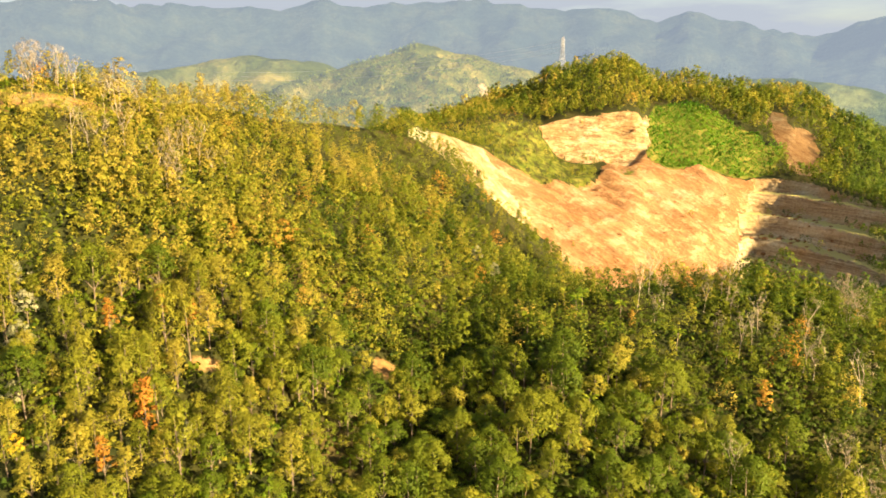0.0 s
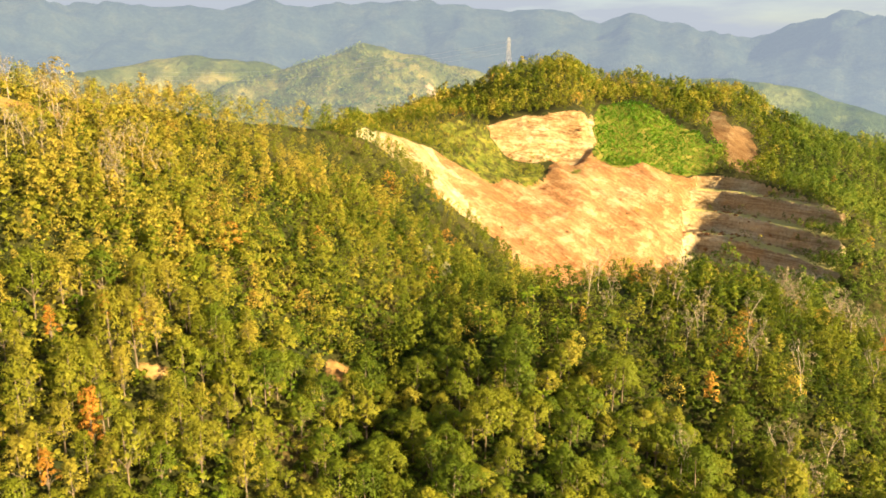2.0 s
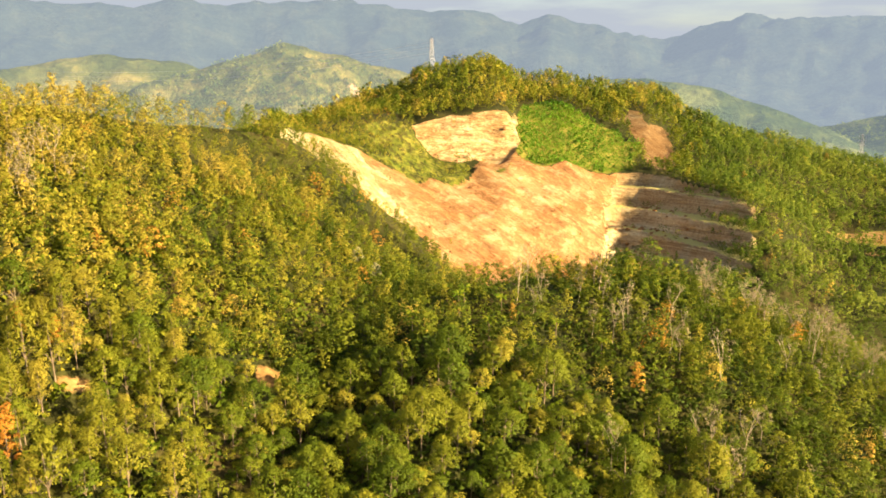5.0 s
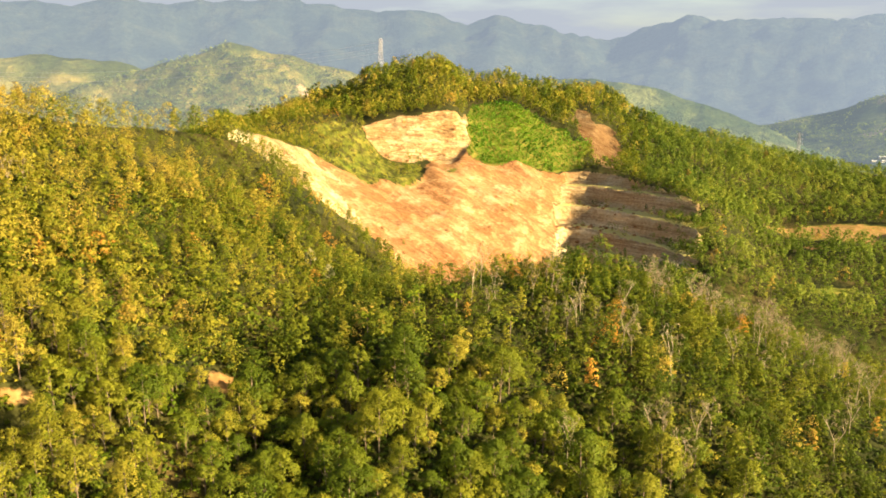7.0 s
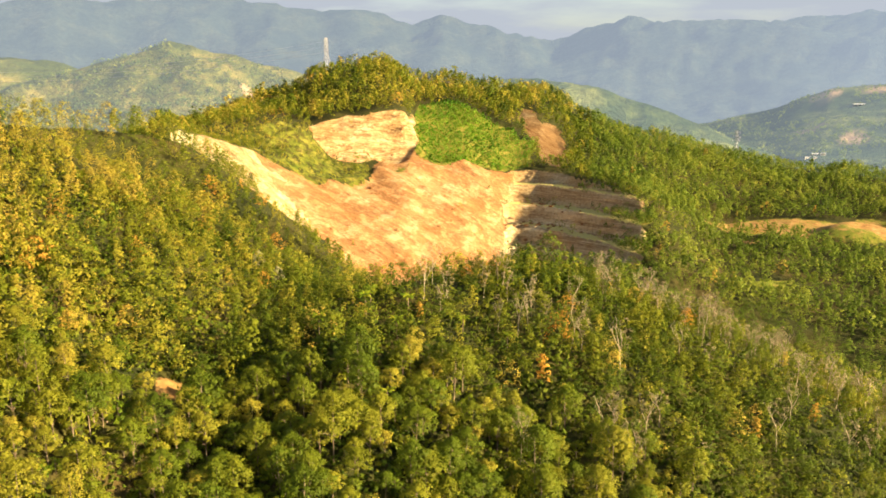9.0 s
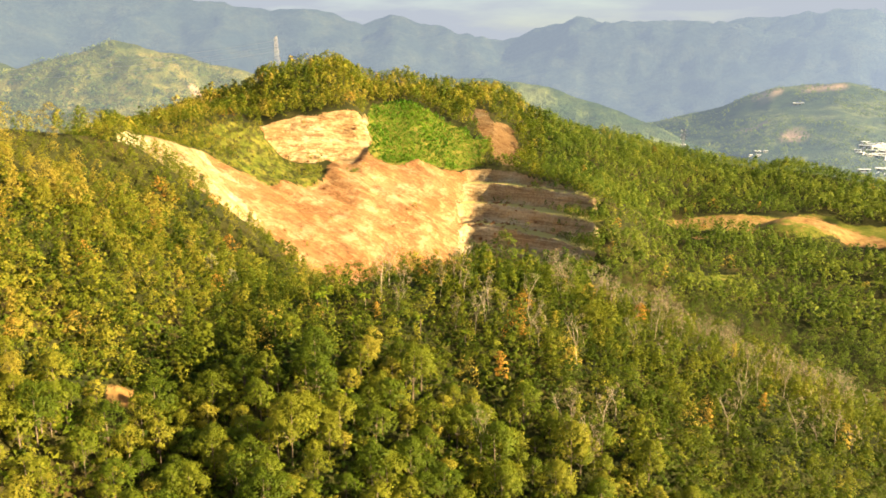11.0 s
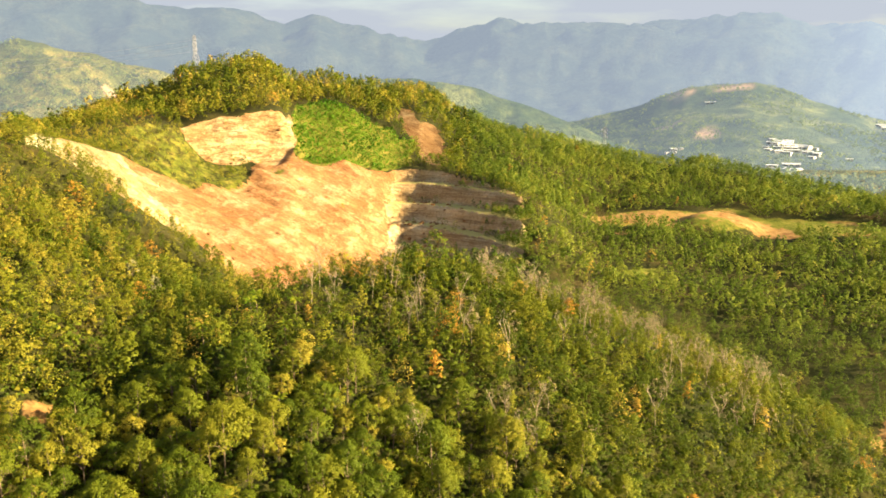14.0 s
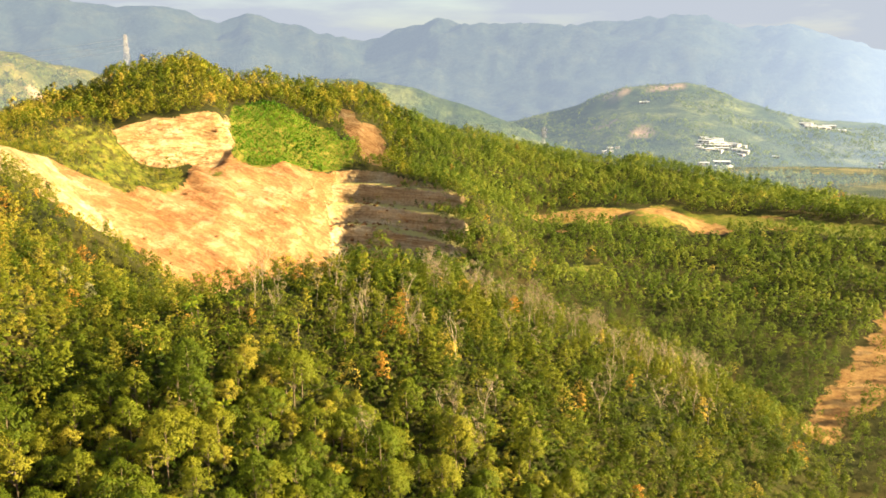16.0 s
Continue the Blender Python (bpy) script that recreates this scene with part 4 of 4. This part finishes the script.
# ---- the woods beyond, too many to count ----
def forest(name, rng, x, y, variants, label, tall, tint, mat=MAT_LEAF_FOREST, z=None):
    """One mesh of many trees: each a copy of a small pattern, turned, scaled and tinted."""
    z = surface(x, y) - 0.3 if z is None else z
    vs, fs, ts, ns, base = [], [], [], [], 0
    which = rng.integers(0, len(variants), len(x))
    for w, (pv, pf, pn) in enumerate(variants):
        sel = np.nonzero(which == w)[0]
        if not len(sel):
            continue
        a, s = rng.uniform(0, 6.283, len(sel)), rng.uniform(0.7, 1.2, len(sel)) * np.where(rng.uniform(0, 1, len(sel)) < 0.05, 1.3, 1.0) * tall * low_growth(x[sel], y[sel]) * (1 + 0.3 * value_noise(x[sel], y[sel], 22, 96))
        c, d = np.cos(a) * s, np.sin(a) * s
        v = np.stack([pv[None, :, 0] * c[:, None] - pv[None, :, 1] * d[:, None] + x[sel][:, None],
                      pv[None, :, 0] * d[:, None] + pv[None, :, 1] * c[:, None] + y[sel][:, None],
                      pv[None, :, 2] * s[:, None] + z[sel][:, None]], -1)
        f = pf[None] + (np.arange(len(sel)) * len(pv))[:, None, None]
        c, d = np.cos(a)[:, None], np.sin(a)[:, None]
        ns.append(np.stack([pn[None, :, 0] * c - pn[None, :, 1] * d, pn[None, :, 0] * d + pn[None, :, 1] * c, np.repeat(pn[None, :, 2], len(sel), 0)], -1).reshape(-1, 3))
        vs.append(v.reshape(-1, 3))
        fs.append(f.reshape(-1, 3) + base)
        ts.append(np.repeat(tint[sel], len(pv)))
        base += len(sel) * len(pv)
    me = leaf_mesh(name, np.concatenate(vs), np.concatenate(fs), np.concatenate(ns), mat, tint=np.concatenate(ts))
    return tagged(new(name, me), label, "woodland", kind="stuff")


def pattern_leaves(seed, shape, wide, clump_count, per_clump, leaf):
    """A tree one metre high, leaves only."""
    rng = np.random.default_rng(seed)
    return crown_of(rng, clumps_of(rng, shape, 1.0, wide, clump_count), per_clump, leaf, 0.3, 0.7, 0.2)


MIDDLE = [pattern_leaves(50 + k, ("round", "slim", "bush")[k % 3], (0.33, 0.24, 0.42)[k % 3], 16, 23, 0.031) for k in range(9)]
DISTANT = [pattern_leaves(70 + k, ("round", "slim", "bush")[k % 3], (0.36, 0.27, 0.45)[k % 3], 10, 12, 0.066) for k in range(9)]


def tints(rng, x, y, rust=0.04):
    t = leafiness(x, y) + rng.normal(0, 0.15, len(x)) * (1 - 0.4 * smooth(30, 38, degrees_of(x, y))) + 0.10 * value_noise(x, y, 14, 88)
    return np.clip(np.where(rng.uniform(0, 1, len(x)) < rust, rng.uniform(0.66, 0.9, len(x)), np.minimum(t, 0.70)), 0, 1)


x, y = scatter(rng, -220, 330, 120, 395, 5.8)
keep = fan(x, y, NEAR_R, 392) & (behind(x, y) < 0.5) & ((along(x, y, MAIN)[0] < 22) | (along(x, y, MAIN)[2] < 0)) & (open_ground(x, y) < 0.4) & ((np.hypot(x, y) < 335) | (x < 20)) & ((value_noise(x, y, 10, 95) > -0.66) | (x < 30))
x, y = x[keep], y[keep]
forest("hillside_wood", rng, x, y, MIDDLE, "dense mixed wood in green, olive and rust on the hillside", 10.6, tints(rng, x, y, 0.035))
x, y = scatter(rng, -60, 1000, 100, 860, 6.2)
r, az, crown_r = np.hypot(x, y), degrees_of(x, y), on_line(degrees_of(x, y), CROWN)[0]
back = fan(x, y, 330, 900) & (behind(x, y) > 0.3) & (r < crown_r + 24) & (open_ground(x, y) < 0.4) & (az > -34)
saddle = back & (az < 7.5) & (r < 560) & (az > -7)
low = back & (az > 33.5) & (r < on_line(az, LEDGE)[0])
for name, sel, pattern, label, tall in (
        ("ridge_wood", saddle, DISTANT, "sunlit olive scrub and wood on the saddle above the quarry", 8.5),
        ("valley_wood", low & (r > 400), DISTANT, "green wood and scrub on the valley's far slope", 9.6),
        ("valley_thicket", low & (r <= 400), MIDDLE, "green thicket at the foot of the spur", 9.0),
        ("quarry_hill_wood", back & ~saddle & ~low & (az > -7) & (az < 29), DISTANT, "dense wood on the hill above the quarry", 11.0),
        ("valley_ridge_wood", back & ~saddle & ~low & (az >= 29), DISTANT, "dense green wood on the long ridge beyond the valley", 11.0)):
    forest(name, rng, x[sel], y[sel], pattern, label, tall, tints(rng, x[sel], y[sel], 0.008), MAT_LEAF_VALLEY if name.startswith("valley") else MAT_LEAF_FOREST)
x, y = scatter(rng, -40, 80, 430, 540, 2.7)
keep = (shoulder(x, y) > 0.3) & (open_ground(x, y) < 0.4) & (rng.uniform(0, 1, len(x)) < 0.8)
x, y = x[keep], y[keep]
forest("shoulder_scrub", rng, x, y, DISTANT, "low sunlit olive scrub on the shoulder above the scree", 7.0, tints(rng, x, y, 0.01))
x, y = scatter(rng, 130, 330, 90, 300, 6.0)
keep = fan(x, y, 186, 330) & (open_ground(x, y) < 0.4) & (height(x, y) < 22) & (x - 0.15 * y > 100)
x, y = x[keep], y[keep]
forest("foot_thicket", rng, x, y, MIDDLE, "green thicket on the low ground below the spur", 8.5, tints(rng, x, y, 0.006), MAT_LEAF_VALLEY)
DISTANT_CLUMP = [pattern_leaves(90 + k, "bush", 0.6, 5, 6, 0.22) for k in range(6)]
x, y = scatter(rng, 300, 1500, 560, 1500, 15.0)
keep = fan(x, y, 860, 1250) & (np.degrees(np.arctan2(x, y)) > 34)
x, y = x[keep], y[keep]
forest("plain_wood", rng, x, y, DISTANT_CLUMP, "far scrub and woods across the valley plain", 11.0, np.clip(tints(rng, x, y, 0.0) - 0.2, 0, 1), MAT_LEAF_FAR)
x, y = scatter(rng, 120, 320, 490, 670, 2.9)
keep = green_patch(x, y) > 0.5
x, y = x[keep], y[keep]
forest("creeper", rng, x, y, DISTANT_CLUMP, "bright green creeper and scrub over the slope above the face", 3.0, np.clip(0.45 + 0.4 * value_noise(x, y, 16, 3) + rng.normal(0, 0.15, len(x)), 0, 1), MAT_LEAF_CREEPER)
x, y = scatter(rng, 20, 420, 140, 640, 4.6)
ledges = (benches(x, y) > 0.5) & (rng.uniform(0, 1, len(x)) < 0.10 + 0.75 * smooth(28.5, 32, degrees_of(x, y)))
weedy = (shelf(x, y) > 0.4) & (rng.uniform(0, 1, len(x)) < 0.75)
loose = (quarry_mask(x, y) > 0.6) & (rng.uniform(0, 1, len(x)) < 0.012)
rim = share(x, y, CREST, LEDGE)
brink = (degrees_of(x, y) > 28) & (degrees_of(x, y) < 34) & (rim > 0) & (rim < 0.4) & (rng.uniform(0, 1, len(x)) < 0.8)
earth = (soil_place(x, y) > 0.3) & (rng.uniform(0, 1, len(x)) < 0.40)
forest("bench_scrub", rng, x[brink], y[brink], DISTANT, "tall bushes along the brink of the quarry benches", 5.5, tints(rng, x[brink], y[brink], 0.0))
keep = ledges | weedy | loose | earth
x, y = x[keep], y[keep]
forest("quarry_scrub", rng, x, y, DISTANT, "small bushes on the quarry's ledges and shoulder", 4.6, tints(rng, x, y, 0.0))
x, y = scatter(rng, 200, 300, 320, 520, 3.9)
keep = (wall_part(x, y) > 0.2) & (rng.uniform(0, 1, len(x)) < 0.9 * smooth(28.0, 32.0, degrees_of(x, y) + 2.2 * value_noise(x, y, 15, 35)))
x, y = x[keep], y[keep]
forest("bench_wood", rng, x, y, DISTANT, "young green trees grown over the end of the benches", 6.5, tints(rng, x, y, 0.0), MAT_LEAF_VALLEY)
x, y = scatter(rng, -160, 260, 90, 290, 2.9)
keep = fan(x, y, 118, np.where(x < 45, 300, 262)) & (open_ground(x, y) < 0.4) & (height(x, y) > 22)
x, y = x[keep], y[keep]
# the lowered tint paints the shade of the gaps between crowns
forest("undergrowth", rng, x, y, DISTANT_CLUMP, "thick green undergrowth of ferns and saplings below the trees", 3.2, np.clip(tints(rng, x, y, 0.0) - 0.14, 0, 1))
x, y = scatter(rng, 55, 330, 100, 310, 4.3)
keep = fan(x, y, 118, 345) & (open_ground(x, y) < 0.4) & (low_growth(x, y) < 0.96) & (value_noise(x, y, 8, 97) > -0.12) & (height(x, y) > 12)
x, y = x[keep], y[keep]
forest("slope_thicket", rng, x, y, MIDDLE, "low tangled green thicket over the spur's slope", 7.5, np.clip(0.27 + 0.26 * value_noise(x, y, 13, 91) + 0.14 * value_noise(x, y, 5, 92) + rng.normal(0, 0.05, len(x)), 0, 1))

# scattered trees on the sunny hill beyond the ridge
az, r = rng.uniform(-13, 13, 3000), rng.uniform(820, 1130, 3000)
hx, hy, hz = range_height(az, r, *SUNNY_HILL)
thick_wood = value_noise(hx, hy, 70, 44) + 0.4 * value_noise(hx, hy, 25, 43) > -0.1
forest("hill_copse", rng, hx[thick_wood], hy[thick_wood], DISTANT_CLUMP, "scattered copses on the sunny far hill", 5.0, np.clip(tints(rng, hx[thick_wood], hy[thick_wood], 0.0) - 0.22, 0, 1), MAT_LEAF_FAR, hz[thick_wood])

az, r = rng.uniform(37, 66, 5200), 1100 + 900 * rng.uniform(0, 1, 5200) ** 0.8
hx, hy, hz = range_height(az, r, *TOWN_HILL)
wooded = value_noise(hx, hy, 110, 45) + 0.5 * value_noise(hx, hy, 40, 46) > -0.15
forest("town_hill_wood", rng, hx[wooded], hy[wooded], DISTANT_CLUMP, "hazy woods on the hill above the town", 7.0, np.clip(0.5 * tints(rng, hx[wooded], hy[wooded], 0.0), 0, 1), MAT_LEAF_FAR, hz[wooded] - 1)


# ---- power line ----
def beam(a, b, r):
    return tube([a, b], [r, r], 4)


def lattice_tower(name, x, y, tall, base, label):
    """A four-legged steel tower: legs, rings and cross bracing, three pairs of arms."""
    top = tagged(new(name), label, "pylon")
    top.matrix_basis = pose(x, y, heights(x, y), 0, 0, 20)
    waist = 0.55 * tall
    levels = [0, 0.16, 0.31, 0.44, 0.55, 0.64, 0.73, 0.82, 0.91, 1.0]
    def half(s):
        h = s * tall
        return base + (base * 0.30 - base) * min(1, h / waist) if h < waist else base * 0.30 * (1 - 0.5 * (h - waist) / (tall - waist))
    def corner(s, k):
        r = half(s)
        return np.array((r * (1 if k in (0, 3) else -1), r * (1 if k < 2 else -1), s * tall))
    for k in range(4):
        part("leg", mesh_of("leg", *joined([beam(corner(a, k), corner(b, k), 0.11) for a, b in zip(levels, levels[1:])]), MAT_STEEL), top)
    for k in range(4):
        j = (k + 1) % 4
        rods = [beam(corner(a, k), corner(b, j), 0.05) for a, b in zip(levels, levels[1:])]
        rods += [beam(corner(a, j), corner(b, k), 0.05) for a, b in zip(levels, levels[1:])]
        rods += [beam(corner(a, k), corner(a, j), 0.09) for a in levels[1:]]
        part("bracing", mesh_of("bracing", *joined(rods), MAT_STEEL), top)
    tips = []
    for s in (0.66, 0.80, 0.94):
        for sign in (-1, 1):
            tip = np.array((0, sign * (half(s) + 2.6), s * tall))
            tips.append(tip)
            bars = [beam(np.array((h * half(s), sign * half(s), s * tall)), tip, 0.09) for h in (-1, 1)]
            bars += [beam(np.array((h * half(s), sign * half(s), s * tall + 1.4)), tip, 0.07) for h in (-1, 1)]
            part("arm", mesh_of("arm", *joined(bars), MAT_STEEL), top)
            part("insulator", mesh_of("insulator", *tube([tip, tip - (0, 0, 1.6)], [0.16, 0.16], 6), MAT_STEEL), top)
    return top, tips


tower, tips = lattice_tower("pylon", 102, 650, 31.0, 3.9, "grey lattice steel pylon on the wooded hilltop")
bpy.context.view_layer.update()
far_tower, _ = lattice_tower("pylon", 507, 619, 29.0, 3.6, "small grey lattice pylon beyond the wooded ridge")
MAT_CABLE = material("cable", lambda n, l: principled(n, l, (0.30, 0.30, 0.30), 0.5, metal=0.5))
for tip in tips:
    a = tower.matrix_world @ Vector(tip - (0, 0, 1.6))
    for far, sag in (((-260, 860, 150), 9.0),):
        b = Vector(far) + Vector((0, tip[1] * 1.0, tip[2] - 26))
        way = [a + (b - a) * s - Vector((0, 0, 4 * sag * s * (1 - s))) for s in np.linspace(0, 1, 15)]
        tagged(new("power_cable", mesh_of("power_cable", *tube([tuple(p) for p in way], [0.035] * 15, 4), MAT_CABLE)), "thin sagging power cable from the pylon", "cable", "power cables")


# ---- the town in the valley ----
def building(name, x, y, z, long, wide, tall, turn, label, category):
    """A plain building: walls, a low gabled sheet roof that overhangs, and a row of windows or doors."""
    top = tagged(new(name), label, category, "buildings in the valley")
    top.matrix_basis = pose(x, y, z, 0, 0, turn)
    a, b = long / 2, wide / 2
    box = [(sx * a, sy * b, h) for h in (-3, tall) for sx, sy in ((-1, -1), (1, -1), (1, 1), (-1, 1))]
    part("wall", mesh_of("wall", box, [(0, 1, 5, 4), (1, 2, 6, 5), (2, 3, 7, 6), (3, 0, 4, 7), (4, 5, 6, 7)], MAT_WALL), top)
    o, r = 0.8, wide * 0.13
    roof = []
    for lift in (0.02, 0.3):
        roof += [(-a - o, -b - o, tall + lift), (a + o, -b - o, tall + lift), (a + o, 0, tall + r + lift), (-a - o, 0, tall + r + lift), (a + o, b + o, tall + lift), (-a - o, b + o, tall + lift)]
    faces = [(6, 7, 8, 9), (9, 8, 10, 11), (0, 3, 2, 1), (3, 5, 4, 2), (0, 1, 7, 6), (4, 5, 11, 10), (1, 2, 8, 7), (2, 4, 10, 8), (3, 0, 6, 9), (5, 3, 9, 11)]
    part("roof", mesh_of("roof", roof, faces, MAT_ROOF), top)
    n = max(2, int(long / 9))
    for k in range(n):
        u = -a + (k + 0.5) * long / n
        w, h0, h1 = long / n * 0.28, tall * 0.3, tall * 0.75
        part("window", mesh_of("window", [(u - w, -b - 0.06, h0), (u + w, -b - 0.06, h0), (u + w, -b - 0.06, h1), (u - w, -b - 0.06, h1), (u - w, -b + 0.1, h0), (u + w, -b + 0.1, h0), (u + w, -b + 0.1, h1), (u - w, -b + 0.1, h1)],
                               [(0, 1, 2, 3), (0, 4, 5, 1), (3, 2, 6, 7), (0, 3, 7, 4), (1, 5, 6, 2)], MAT_PANE), top)
    return top


MAT_PANE = material("dark_pane", lambda n, l: principled(n, l, (0.05, 0.06, 0.07), 0.2, gloss=0.5))
rng = np.random.default_rng(5)


def at(az, r):
    return r * math.sin(radians(az)), r * math.cos(radians(az))


TOWN = []
for count, az0, az1, r0, r1, small, large in ((26, 50.8, 54.2, 1500, 1570, 14, 38), (4, 50.8, 53.0, 1385, 1425, 40, 52), (14, 57.2, 60.6, 1860, 1925, 20, 60), (5, 44.0, 45.4, 1465, 1490, 10, 24), (2, 46.8, 47.2, 1880, 1890, 24, 30), (9, 54.5, 63.0, 1450, 1700, 9, 22)):
    for _ in range(count):
        long = float(rng.uniform(small, large)) * float(rng.uniform(0.4, 0.75))
        TOWN.append((float(rng.uniform(az0, az1)), float(rng.uniform(r0, r1)), long, long * float(rng.uniform(0.4, 0.65))))
for az, r, long, wide in TOWN:
    px, py = at(az, r)
    building("warehouse" if long > 18 else "house", px, py, float(range_height(az, r, *TOWN_HILL)[2]), long, wide, 3.6 if long > 18 else 2.8, -az + float(rng.uniform(-40, 40)),
             "long white warehouse with a pale sheet roof in the valley" if long > 18 else "small white house with a pale roof in the valley", "warehouse" if long > 18 else "house")


# ---- loose rocks ----
def boulder_mesh(seed, size):
    """A rough angular block."""
    rng = np.random.default_rng(seed)
    bm = bmesh.new()
    bmesh.ops.create_icosphere(bm, subdivisions=1, radius=size)
    for v in bm.verts:
        v.co = Vector(np.array(v.co) * rng.uniform(0.7, 1.2) * np.array((1.15, 0.9, 0.75)))
    me = bpy.data.meshes.new("boulder")
    bm.to_mesh(me)
    bm.free()
    me.materials.append(MAT_ROCK)
    return me


BLOCKS = [boulder_mesh(k, 1.0) for k in range(6)]
made = 0
while made < 110:
    u = float(rng.uniform(0, 1))
    bx, by = (float(rng.uniform(190, 232)), float(rng.uniform(418, 470))) if u < 0.45 else (float(rng.uniform(60, 215)), float(rng.uniform(350, 520))) if u < 0.8 else (float(rng.uniform(238, 330)), float(rng.uniform(440, 560)))
    if float(quarry_mask(np.array([bx]), np.array([by]))[0]) < 0.8:
        continue
    ob = tagged(new("boulder", BLOCKS[made % 6]), "pale angular boulder lying in the quarry", "rock", "loose boulders in the quarry")
    ob.matrix_basis = pose(bx, by, float(surface(np.array([bx]), np.array([by]))[0]), 0, 0, float(rng.uniform(0, 360)))
    ob.scale = (float(rng.uniform(0.6, 1.9)),) * 3
    made += 1
